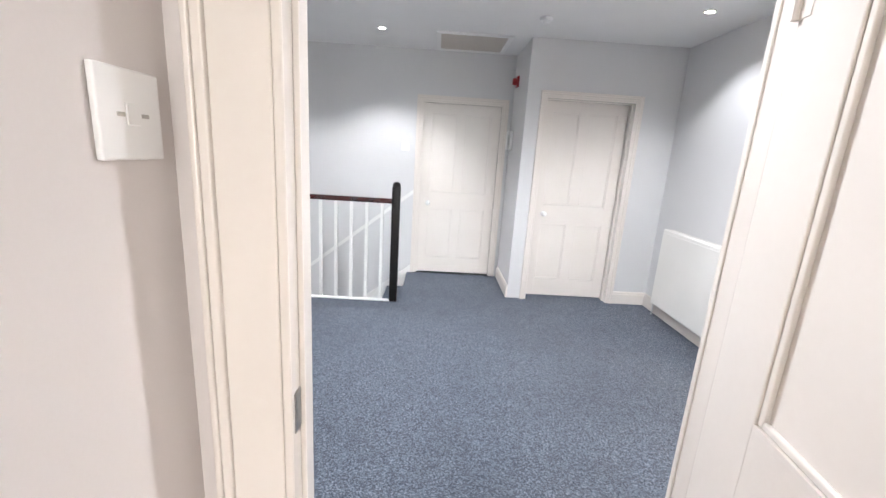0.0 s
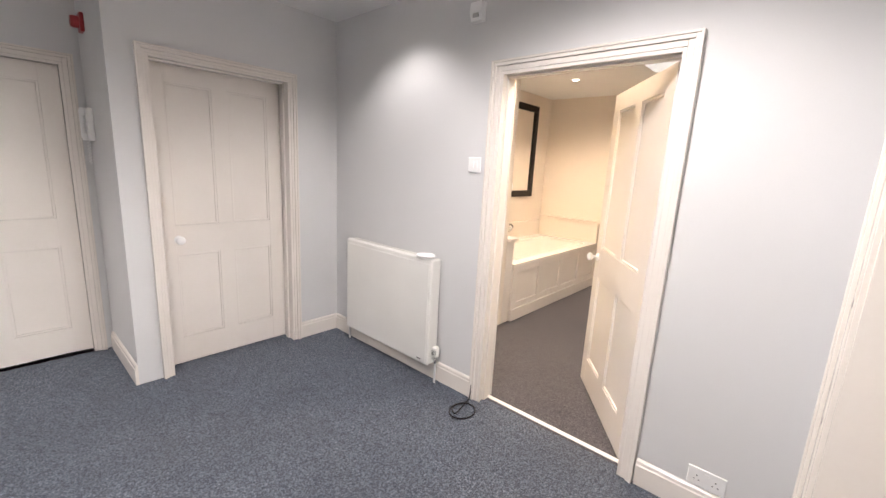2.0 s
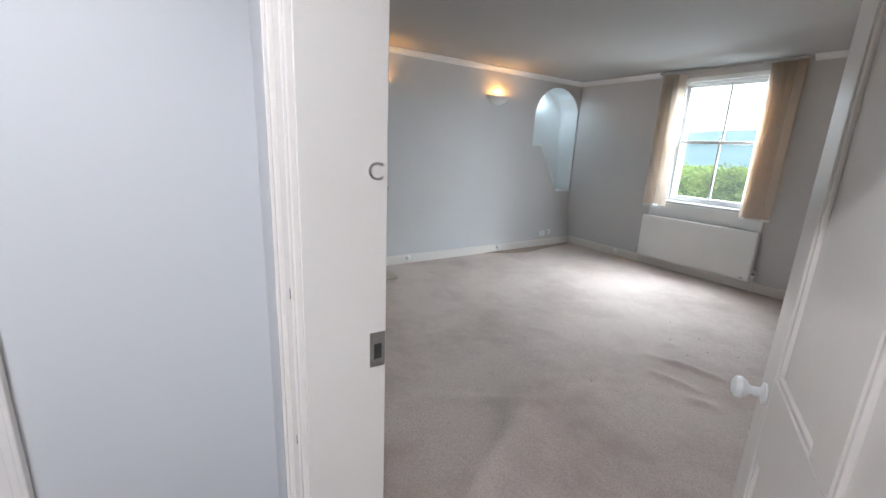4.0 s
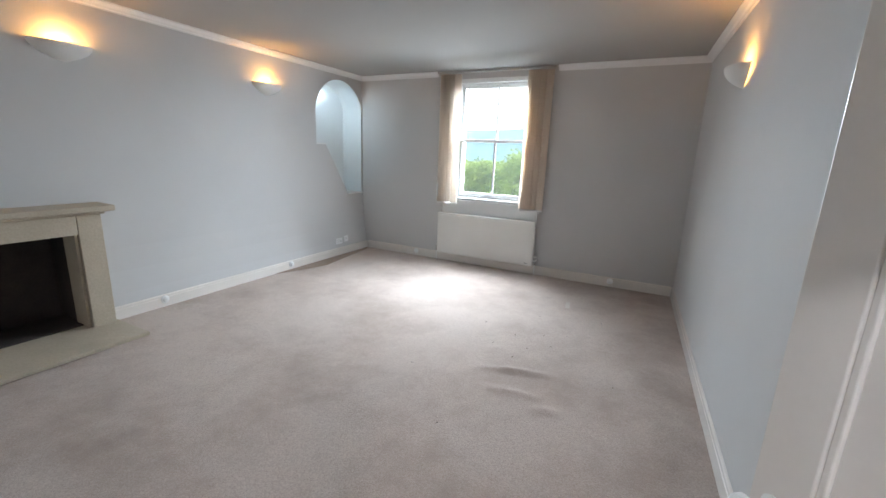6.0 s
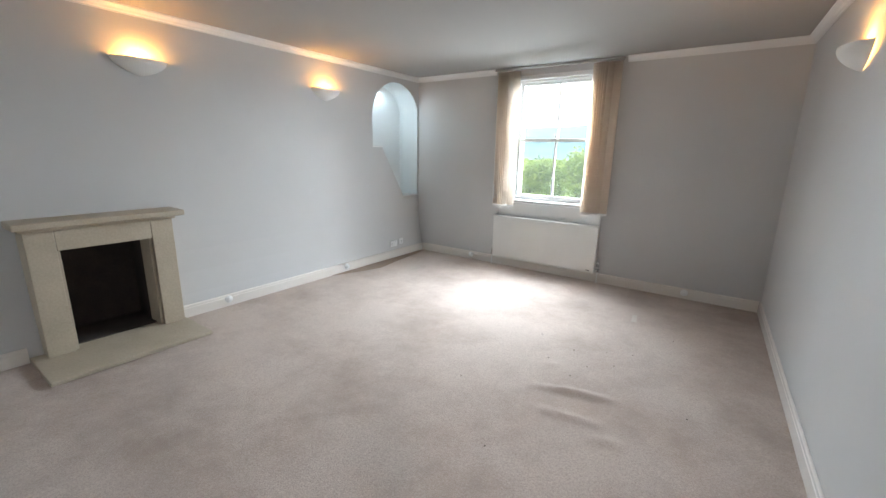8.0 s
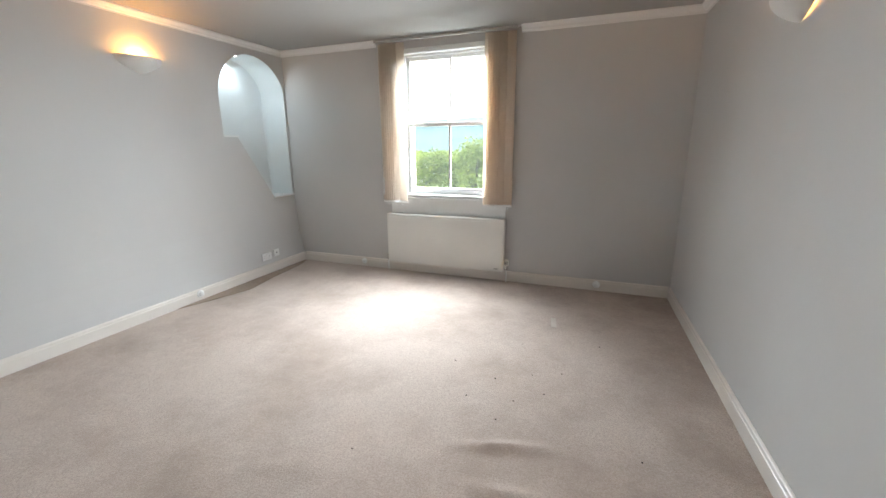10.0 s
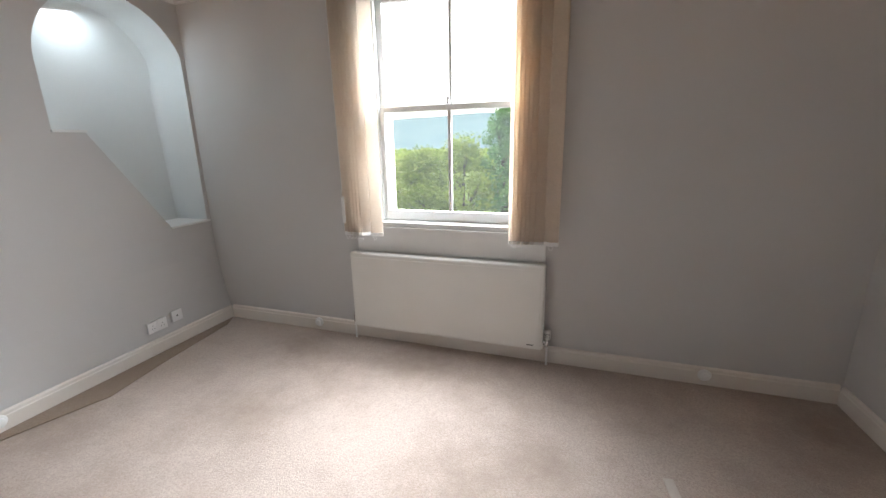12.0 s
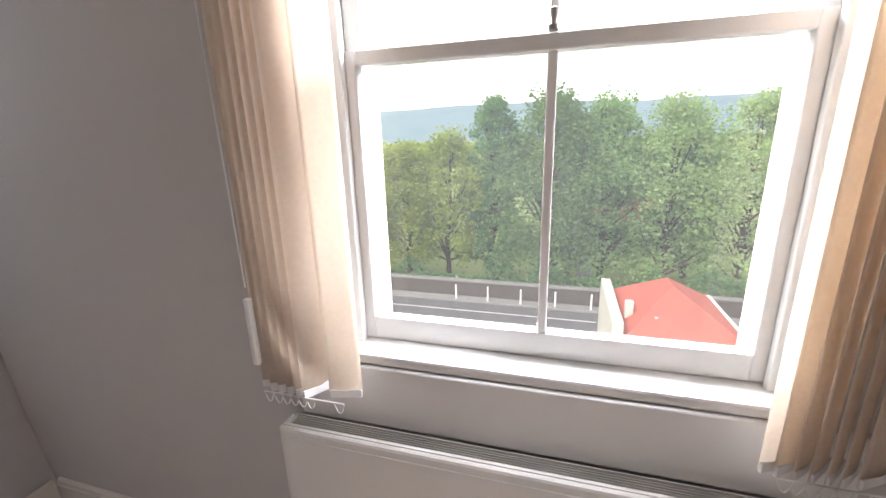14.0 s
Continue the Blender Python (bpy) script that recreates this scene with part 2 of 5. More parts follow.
# ---- building blocks ----


def box(bm, x0, x1, y0, y1, z0, z1, bevel=0.0, m=None):
    made = bmesh.ops.create_cube(bm, size=1)["verts"]
    for v in made:
        v.co = Vector((x0 + (v.co.x + 0.5) * (x1 - x0), y0 + (v.co.y + 0.5) * (y1 - y0), z0 + (v.co.z + 0.5) * (z1 - z0)))
    if bevel:
        edges = list({e for v in made for e in v.link_edges})
        out = bmesh.ops.bevel(bm, geom=edges, offset=bevel, segments=2, affect="EDGES", profile=0.5)
        made = list({v for f in out["faces"] for v in f.verts} | {v for v in made if v.is_valid})
    if m is not None:
        bmesh.ops.transform(bm, matrix=m, verts=made)
    return made


def lathe(bm, profile, m=None, steps=20):
    """Turn (radius, height) pairs round z."""
    rings = []
    for r, h in profile:
        if r < 1e-5:
            rings.append([bm.verts.new((0, 0, h))])
        else:
            rings.append([bm.verts.new((r * math.cos(2 * math.pi * k / steps), r * math.sin(2 * math.pi * k / steps), h)) for k in range(steps)])
    for a, b in zip(rings, rings[1:]):
        for k in range(steps):
            j = (k + 1) % steps
            if len(a) == 1 and len(b) == 1:
                continue
            if len(a) == 1:
                bm.faces.new((a[0], b[k], b[j]))
            elif len(b) == 1:
                bm.faces.new((a[k], a[j], b[0]))
            else:
                bm.faces.new((a[k], a[j], b[j], b[k]))
    if m is not None:
        bmesh.ops.transform(bm, matrix=m, verts=[v for ring in rings for v in ring])
    return bm


def sweep(bm, path, radius, steps=8):
    """A tube along a list of points."""
    pts = [Vector(p) for p in path]
    rings = []
    for n, p in enumerate(pts):
        d = (pts[min(n + 1, len(pts) - 1)] - pts[max(n - 1, 0)]).normalized()
        side = d.orthogonal().normalized() if abs(d.z) > 0.95 else d.cross(Vector((0, 0, 1))).normalized()
        up = side.cross(d)
        rings.append([bm.verts.new(p + radius * (math.cos(2 * math.pi * k / steps) * side + math.sin(2 * math.pi * k / steps) * up)) for k in range(steps)])
    for a, b in zip(rings, rings[1:]):
        for k in range(steps):
            bm.faces.new((a[k], a[(k + 1) % steps], b[(k + 1) % steps], b[k]))
    bm.faces.new(rings[0][::-1])
    bm.faces.new(rings[-1])


def extrude_profile(bm, outline, a, b, m=None):
    """A prism: outline of (y, z) pairs, run along x from a to b."""
    ends = [[bm.verts.new((x, y, z)) for y, z in outline] for x in (a, b)]
    n = len(outline)
    for k in range(n):
        bm.faces.new((ends[0][k], ends[0][(k + 1) % n], ends[1][(k + 1) % n], ends[1][k]))
    bm.faces.new(ends[0][::-1])
    bm.faces.new(ends[1])
    if m is not None:
        bmesh.ops.transform(bm, matrix=m, verts=ends[0] + ends[1])


def mesh_object(name, bm, mat, smooth=False):
    bmesh.ops.recalc_face_normals(bm, faces=bm.faces[:])
    me = bpy.data.meshes.new(name)
    bm.to_mesh(me)
    bm.free()
    me.materials.append(mat)
    if smooth:
        me.shade_smooth()
        me.set_sharp_from_angle(angle=radians(35))
    return new(name, me)


def part(name, bm, mat, parent, label="", smooth=False, m=None):
    ob = mesh_object(name, bm, mat, smooth)
    ob.parent = parent
    if m is not None:
        ob.matrix_basis = m
    return tagged(ob, label) if label else ob


def thing(name, label, category, m=None, group="", kind=""):
    ob = new(name)
    ob.empty_display_size = 0.1
    if m is not None:
        ob.matrix_basis = m
    return tagged(ob, label, category, group, kind)


def one(name, bm, mat, label, category, kind="", group="", smooth=False, m=None):
    ob = mesh_object(name, bm, mat, smooth)
    if m is not None:
        ob.matrix_basis = m
    return tagged(ob, label, category, group, kind)


def simple_box(name, b, mat, label, category, kind="structure", bevel=0.0):
    bm = bmesh.new()
    box(bm, *b, bevel)
    return one(name, bm, mat, label, category, kind)


def wall(name, along, b, mat, label, holes=()):
    """A wall box b = (x0, x1, y0, y1, z0, z1) running along x or y, with holes (from, to, bottom, top)."""
    x0, x1, y0, y1, z0, z1 = b
    bm = bmesh.new()
    lo, hi = (x0, x1) if along == "x" else (y0, y1)

    def piece(a, c, d, e):
        if c - a > 1e-4 and e - d > 1e-4:
            box(bm, *((a, c, y0, y1) if along == "x" else (x0, x1, a, c)), d, e)

    at = lo
    for a, c, d, e in sorted(holes):
        piece(at, a, z0, z1)
        piece(a, c, z0, d)
        piece(a, c, e, z1)
        at = c
    piece(at, hi, z0, z1)
    return one(name, bm, mat, label, "wall", "structure")

# ---- large structure ----
LAND_Z, LIVE_Z, BATH_Z = 2.55, 2.58, 2.46
FAR_Y, CUP_Y = 6.14, 5.38  # faces of the stair wall and of the cupboard wall
MIDW = (2.0, 2.21)  # wall between the landing and the rooms behind it


def leaning_prism(bm, corners, z0, z1):
    low = [bm.verts.new((x, y, z0)) for x, y in corners]
    top = [bm.verts.new((x, y, z1)) for x, y in corners]
    n = len(corners)
    for k in range(n):
        bm.faces.new((low[k], low[(k + 1) % n], top[(k + 1) % n], top[k]))
    bm.faces.new(low[::-1])
    bm.faces.new(top)


# floors
bm = bmesh.new()
box(bm, 1.47, 5.25, 2.0, 5.09, -0.25, 0)
box(bm, 2.60, 5.25, 5.09, 6.6, -0.25, 0)
one("floor_landing", bm, BLUE_CARPET, "blue-grey flecked twist carpet on the landing floor", "carpet", "structure")
simple_box("floor_bathroom", (5.25, 8.75, 2.0, 5.6, -0.25, -0.002), BATH_CARPET, "dark grey carpet on the bathroom floor", "carpet")
simple_box("floor_start_room", (2.3, 3.9, -1.6, 2.0, -0.25, 0), BEIGE_CARPET, "beige carpet of the room behind the doorway", "carpet")

# ceilings
def ceiling(name, b, mat, label):
    return simple_box(name, b, mat, label, "ceiling")

ceiling("ceiling_landing", (0.3, 5.25, 2.09, 6.5, LAND_Z, LAND_Z + 0.15), CEIL, "white painted ceiling above the landing")
ceiling("ceiling_living_room", (3.7, 8.9, -3.4, 2.09, LIVE_Z, LIVE_Z + 0.13), SHADED_CEIL, "painted living room ceiling, darkened for shade")
ceiling("ceiling_start_room", (2.3, 3.7, -1.6, 2.09, 2.55, 2.7), CEIL, "white painted ceiling of the first room")

# landing walls
wall("wall_landing_far", "x", (0.35, 3.87, FAR_Y, 6.40, -2.8, LAND_Z), WALL, "pale grey painted plaster wall above the stairs", [(2.683, 3.635, 0, 2.035)])
wall("wall_alcove_side", "y", (3.72, 3.87, CUP_Y, FAR_Y, 0, LAND_Z), WALL, "pale grey painted return wall beside the recessed door")
wall("wall_cupboard", "x", (3.87, 5.20, CUP_Y, 5.62, 0, LAND_Z), WALL, "pale grey painted plaster wall with a cupboard door", [(3.884, 4.805, 0, 2.06)])
wall("wall_bathroom", "y", (5.20, 5.31, 2.21, 5.62, 0, LAND_Z), WALL, "pale grey painted plaster wall with the bathroom doorway", [(2.83, 3.775, 0, 2.03)])
wall("wall_middle", "x", (0.35, 8.9, MIDW[0], MIDW[1], -2.8, 2.72), WALL, "pale grey painted partition wall with two doorways", [(2.42, 3.68, 0, 2.03), (3.80, 4.90, 0, 2.03)])
wall("wall_jamb_infill", "x", (4.80, 4.90, 2.022, MIDW[1], 0, 2.03), WALL, "pale grey painted wall beside the living room doorway")
wall("wall_start_infill", "x", (2.42, 3.68, 2.0, 2.105, 0, 2.03), BLUSH, "thin painted partition beside the first doorway", [(2.596, 3.55, 0, 2.028)])
wall("wall_stair_left", "y", (0.30, 0.50, 2.21, 6.40, -2.8, LAND_Z), WALL, "pale grey painted wall of the stairwell")
simple_box("backing_recessed_door", (2.6, 3.87, 6.42, 6.5, 0, 2.2), WALL, "plain wall closing the space behind the recessed door", "wall")
simple_box("backing_cupboard", (3.87, 5.2, 5.66, 5.75, 0, 2.2), WALL, "plain wall closing the cupboard", "wall")
simple_box("stairwell_floor", (0.3, 2.7, 2.0, 6.4, -2.9, -2.8), BLUE_CARPET, "dark carpeted floor at the foot of the stairwell", "floor")
simple_box("wall_under_landing_edge", (1.50, 1.62, 2.21, 5.1, -2.8, -0.25), WALL, "pale grey wall below the landing edge", "wall")
simple_box("wall_under_landing_side", (1.62, 2.75, 4.98, 5.1, -2.8, -0.25), WALL, "pale grey wall beside the stairs", "wall")
simple_box("wall_under_landing_end", (2.66, 2.75, 5.1, FAR_Y, -2.8, -0.25), WALL, "pale grey wall under the top step", "wall")

# start room
wall("wall_start_left", "y", (2.30, 2.44, -1.6, 2.0, 0, 2.55), BLUSH, "pale warm grey painted wall beside the first doorway")
wall("wall_start_right", "y", (3.62, 3.70, -1.6, 2.0, 0, 2.55), BLUSH, "pale warm grey painted wall of the first room")
# unseen back wall; its window opening is added to let sky light in
wall("wall_start_back", "x", (2.44, 3.62, -1.5, -1.3, 0, 2.55), BLUSH, "unseen pale warm grey back wall with an added window opening", [(2.65, 3.55, 0.9, 2.3)])

# living room walls
RIGHT = ((3.955, 1.05), (4.125, -3.2))  # the slightly skewed wall with one uplighter
bm = bmesh.new()
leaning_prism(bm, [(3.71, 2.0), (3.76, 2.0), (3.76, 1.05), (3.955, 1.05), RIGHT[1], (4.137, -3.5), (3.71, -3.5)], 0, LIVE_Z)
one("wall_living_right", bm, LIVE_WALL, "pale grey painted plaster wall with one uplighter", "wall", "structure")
WIN = (5.86, 7.02, 0.90, 2.48)
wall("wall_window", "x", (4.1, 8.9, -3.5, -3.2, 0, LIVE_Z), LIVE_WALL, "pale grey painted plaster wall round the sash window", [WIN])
wall("wall_outer_facade", "x", (3.6, 9.2, -3.68, -3.502, -1.0, 3.2), PLASTER, "pale stone outer face of the building round the window", [(5.84, 7.04, 0.80, 2.48)])
# bathroom walls
wall("wall_bath_mirror", "x", (5.31, 8.75, 5.3, 5.42, 0, 2.6), CREAM, "cream painted bathroom wall behind the bath")
wall("wall_bath_far", "y", (8.62, 8.75, 2.21, 5.3, 0, 2.6), CREAM, "cream painted far bathroom wall")
bm = bmesh.new()
for b in ((5.25, 6.2, 2.09, 5.42), (7.6, 8.75, 2.09, 5.42), (6.2, 7.6, 3.69, 5.42), (6.2, 7.6, 2.09, 2.6)):
    box(bm, *b, BATH_Z, BATH_Z + 0.12)
one("ceiling_bathroom", bm, CEIL, "white bathroom ceiling with a rooflight opening", "ceiling", "structure")


# living room floor: one carpet sheet with low ripples
def ripple(x, y):
    h = 0.0
    for cx, cy, length, wide, tall, turn in ((5.19, -0.62, 0.19, 0.035, 0.028, 0.28), (5.13, -0.345, 0.13, 0.03, 0.020, 0.15), (4.89, -0.25, 0.07, 0.04, 0.016, 0.4), (6.19, -0.12, 0.10, 0.045, 0.009, 0.5), (5.44, 0.17, 0.05, 0.035, -0.012, 0.6), (5.45, -0.9, 0.06, 0.03, 0.008, 0.5), (6.3, 0.45, 0.4, 0.05, 0.006, 0.9), (5.6, 0.9, 0.5, 0.05, 0.007, 1.0), (5.09, -2.16, 0.05, 0.09, 0.006, 0.2)):
        u = (x - cx) * math.cos(turn) + (y - cy) * math.sin(turn)
        v = -(x - cx) * math.sin(turn) + (y - cy) * math.cos(turn)
        h += tall * math.exp(-((u / length) ** 2) - (v / wide) ** 2)
    return h + 0.002 * noise.noise((x * 1.7, y * 1.7, 0))


bm = bmesh.new()
nx, ny = 190, 210
grid = [[bm.verts.new((3.88 + 4.62 * i / nx, -3.22 + 5.22 * j / ny, 0)) for j in range(ny + 1)] for i in range(nx + 1)]
for col in grid:
    for v in col:
        v.co.z = ripple(v.co.x, v.co.y) - 0.002
for i in range(nx):
    for j in range(ny):
        bm.faces.new((grid[i][j], grid[i + 1][j], grid[i + 1][j + 1], grid[i][j + 1]))
one("floor_living_room", bm, BEIGE_CARPET, "worn beige twist carpet with low ripples and marks", "carpet", "structure", smooth=True)
simple_box("subfloor", (3.79, 8.9, -3.5, 2.0, -0.25, -0.02), DARK, "floor boards under the living room carpet", "floor")

# wall with fireplace and arched niche: full height, with the niche cut through its front
LEFT_X, LEAN = 8.47, 0.10


def niche_outline():
    """(y, z) round the niche opening: low ledge, diagonal, small ledge, straight side, arch."""
    pts = [(-3.135, 0.885), (-2.79, 0.885), (-2.345, 1.585), (-2.175, 1.59)]
    c, r, top = -2.655, 0.48, 1.97
    pts += [(c + r * math.cos(a), top + 0.47 * math.sin(a)) for a in [math.pi * k / 24 for k in range(25)]]
    grown = [(0.28 + (y - 0.28) * 1.018, 1.5 + (z - 1.5) * 1.018) for y, z in pts]
    return [(max(y, -3.168), z) for y, z in grown]


def niche_wall():
    bm = bmesh.new()
    hole = niche_outline()
    outer = [(-3.2, 0.84), (-2.0, 0.84), (-2.0, 2.58), (-3.2, 2.58)]
    vo = [bm.verts.new((LEFT_X, y, z)) for y, z in outer]
    vh = [bm.verts.new((LEFT_X, y, z)) for y, z in hole]
    edges = [bm.edges.new((loop[k], loop[(k + 1) % len(loop)])) for loop in (vo, vh) for k in range(len(loop))]
    bmesh.ops.triangle_fill(bm, use_beauty=True, edges=edges)
    levels = (0.0, 0.2, 0.4, 0.6, 0.80, 0.84)
    for y0, y1, z0 in ((-3.2, -2.0, 0), (-2.0, 0.535, 0), (0.535, 1.15, 0.80), (1.15, 2.0, 0)):
        for z1, z2 in zip(levels, levels[1:]):
            if z1 >= z0:
                box(bm, LEFT_X, LEFT_X + 0.45, y0, y1, z1, z2)
        if y0 > -3:
            box(bm, LEFT_X, LEFT_X + 0.45, y0, y1, 0.84, 2.58)
    for v in bm.verts:  # the old wall bulges inwards towards its foot
        v.co.x += LEAN * (1 - (1 - min(v.co.z, 0.84) / 0.84) ** 2)
    return bm


def niche_lining():
    """Reveal and back of the niche, with a rounded corner between them."""
    bm = bmesh.new()
    hole = niche_outline()
    n = len(hole)
    rings = []
    for deep, inset in ((0.0, 0.0), (0.26, 0.0), (0.30, 0.008), (0.33, 0.03), (0.34, 0.06)):
        ring = []
        for y, z in hole:
            f = inset if z > 1.7 else 0.0
            ring.append(bm.verts.new((LEFT_X + LEAN + deep + 0.001, y + (-2.74 - y) * f * 1.5, z - f * 0.6)))
        rings.append(ring)
    for a, b in zip(rings, rings[1:]):
        for k in range(n):
            bm.faces.new((a[k], a[(k + 1) % n], b[(k + 1) % n], b[k]))
    bm.faces.new(rings[-1])
    return bm


one("niche_lining", niche_lining(), NICHE, "pale blue-white painted inside of the arched niche", "wall", "structure", smooth=True)
for y0, y1, z in ((-3.19, -2.835, 0.868), (-2.405, -2.215, 1.578)):
    simple_box("niche_ledge", (LEFT_X + LEAN - 0.014, LEFT_X + LEAN + 0.33, y0, y1, z, z + 0.016), WHITE, "white painted ledge board in the niche", "trim", bevel=0.004)
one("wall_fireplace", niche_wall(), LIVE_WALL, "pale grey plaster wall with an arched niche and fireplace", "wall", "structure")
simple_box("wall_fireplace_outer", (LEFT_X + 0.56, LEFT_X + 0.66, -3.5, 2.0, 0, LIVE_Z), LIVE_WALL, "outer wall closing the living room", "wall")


# ---- doors, frames, skirting ----
def door_frame(name, m, w, h, deep, label, both=True, aw=0.075, stop=None, back_gap=0.0):
    """Lining, stops and moulded architraves round an opening w x h; local x along the wall, y into it."""
    ob = thing(name, label, "door frame", m, kind="structure")
    for n, (a, b, c, d) in enumerate(((-0.03, 0, 0, h + 0.03), (w, w + 0.03, 0, h + 0.03), (0, w, h, h + 0.03))):
        bm = bmesh.new()
        box(bm, a, b, -0.004, deep + 0.004, c, d, 0.002)
        part("jamb" if n < 2 else "head_lining", bm, TRIM, ob)
    for a, b, c, d in ((0, 0.012, 0, h), (w - 0.012, w, 0, h), (0.012, w - 0.012, h - 0.012, h)):
        bm = bmesh.new()
        lo, hi = stop or (deep * 0.45 - 0.02, deep * 0.45 + 0.02)
        box(bm, a, b, lo, hi, c, d, 0.002)
        part("door_stop", bm, TRIM, ob)
    for side in ((0, 1) if both else (0,)):
        # profile: inner bead, flat, raised outer moulding
        steps = ((0.0, 0.018, 0.016), (0.018, aw - 0.030, 0.020), (aw - 0.030, aw - 0.012, 0.030), (aw - 0.012, aw, 0.036))
        for which in range(3):
            bm = bmesh.new()
            for a, b, t in steps:
                if side:
                    a, b = a + back_gap, b + back_gap
                y0, y1 = (-t, -0.001) if side == 0 else (deep + 0.001, deep + t)
                if which == 0:
                    box(bm, -b + 0.004, -a + 0.004, y0, y1, 0, h + b - 0.004, 0.003)
                elif which == 1:
                    box(bm, w + a - 0.004, w + b - 0.004, y0, y1, 0, h + b - 0.004, 0.003)
                else:
                    box(bm, -a + 0.004, w + a - 0.004, y0, y1, h + a - 0.004, h + b - 0.004, 0.003)
            part("architrave", bm, TRIM, ob)
    return ob


def knob_mesh():
    bm = bmesh.new()
    lathe(bm, [(0.0, 0.0), (0.026, 0.0), (0.027, 0.004), (0.012, 0.010), (0.010, 0.030), (0.020, 0.040), (0.028, 0.050), (0.026, 0.062), (0.016, 0.069), (0.0, 0.071)], steps=24)
    return bm


def door_leaf(name, m, w, h, label, knob_side="far", knob_z=0.97, knob_mat=WHITE, thick=0.04, mid=(0.80, 1.0), knob_in=0.055, stile=0.105):
    """Four-panel door. Local x from the hinge edge to the closing edge, y through the thickness, z up."""
    ob = thing(name, label, "door", m, kind="structure")
    st, top, bot = stile, 0.11, 0.20
    cx = w / 2
    bm = bmesh.new()
    box(bm, 0, st, 0, thick, 0.008, h, 0.003)
    box(bm, w - st, w, 0, thick, 0.008, h, 0.003)
    for z0, z1 in ((0.008, bot), (mid[0], mid[1]), (h - top, h)):
        box(bm, st - 0.002, w - st + 0.002, 0.0008, thick - 0.0008, z0 + (0.002 if z0 < 0.1 else 0), z1 - 0.002)
    for z0, z1 in ((bot - 0.004, mid[0]), (mid[1], h - top)):
        box(bm, cx - 0.05, cx + 0.05, 0.0008, thick - 0.0008, z0, z1)
    part("leaf_frame", bm, TRIM, ob)
    for x0, x1 in ((st, cx - 0.05), (cx + 0.05, w - st)):
        for z0, z1 in ((bot, mid[0]), (mid[1], h - top)):
            bm = bmesh.new()
            box(bm, x0 - 0.003, x1 + 0.003, 0.013, thick - 0.013, z0 - 0.003, z1 + 0.003)
            for y0, y1 in ((0.004, 0.014), (thick - 0.014, thick - 0.004)):
                for a, b, c, d in ((x0, x0 + 0.014, z0, z1), (x1 - 0.014, x1, z0, z1), (x0 + 0.013, x1 - 0.013, z0, z0 + 0.014), (x0 + 0.013, x1 - 0.013, z1 - 0.014, z1)):
                    box(bm, a, b, y0, y1, c, d, 0.003)
            part("panel", bm, TRIM, ob)
    kx = w - knob_in
    part("knob", knob_mesh(), knob_mat, ob, "", True, pose(kx, 0, knob_z, 90))
    part("knob", knob_mesh(), knob_mat, ob, "", True, pose(kx, thick, knob_z, -90))
    bm = bmesh.new()
    lathe(bm, [(0, 0), (0.010, 0), (0.011, 0.004), (0.0, 0.004)], steps=14)
    part("keyhole_cover", bm, BRASS if knob_in < 0.1 else DARK, ob, "", True, pose(kx + 0.004, 0, knob_z - 0.075, 90) if knob_in < 0.1 else pose(w - 0.028, 0, knob_z, 90))
    for hz in (0.25, h - 0.28):
        bm = bmesh.new()
        lathe(bm, [(0, 0), (0.007, 0), (0.007, 0.09), (0, 0.09)], pose(-0.002, -0.004, hz), 10)
        box(bm, 0.0, 0.03, -0.0015, 0.001, hz, hz + 0.09)
        part("hinge", bm, TRIM, ob, "", False)
    return ob


D1 = pose(2.713, FAR_Y, 0)
D2 = pose(3.914, CUP_Y, 0)
DB = pose(5.20, 3.745, 0, 0, 0, -90)
DL = pose(4.768, 2.21, 0, 0, 0, 180)
DS = pose(3.518, 2.11, 0, 0, 0, 180)
door_frame("door_frame_recess", D1, 0.892, 2.005, 0.19, "cream painted architrave round a closed door in the recess", both=False)
door_frame("door_frame_cupboard", D2, 0.861, 2.03, 0.16, "cream painted architrave round the cupboard door", both=False, aw=0.066)
door_frame("door_frame_bathroom", DB, 0.885, 2.0, 0.11, "cream painted architrave round the open bathroom doorway")
door_frame("door_frame_living_room", DL, 0.93, 2.0, 0.19, "chipped cream architrave round the living room doorway", aw=0.105, stop=(-0.003, 0.188), back_gap=0.085)
door_frame("door_frame_start", DS, 0.89, 2.0, 0.105, "cream painted moulded door frame of the first room", aw=0.15, stop=(0.018, 0.062))
# closed doors open away from the landing; knobs on the stair side
door_leaf("door_1", pose(3.603, FAR_Y + 0.085, 0, 0, 0, 180), 0.888, 2.0, "closed cream four-panel door with a white knob", knob_z=0.865, knob_in=0.10)
door_leaf("door_2", pose(4.773, CUP_Y + 0.165, 0, 0, 0, 180), 0.857, 2.025, "closed cream four-panel cupboard door with a white knob", knob_z=0.905, knob_in=0.12)
door_leaf("door_3", pose(5.325, 2.868, 0, 0, 0, 36.5), 0.875, 1.99, "half-open cream four-panel bathroom door with a white knob", knob_z=0.93)
LEAF = pose(3.845, 2.0, 0, 0, 0, -63.0)
door_leaf("door_4", LEAF @ pose(0, -0.04, 0), 0.905, 1.99, "open cream four-panel living room door with a white knob", knob_z=0.935)
door_leaf("door_5", pose(3.51, 2.0, 0, 0, 0, -99) @ pose(0, -0.04, 0), 0.96, 1.99, "open cream four-panel door beside the first doorway", knob_z=0.97, mid=(0.84, 1.05), stile=0.14)


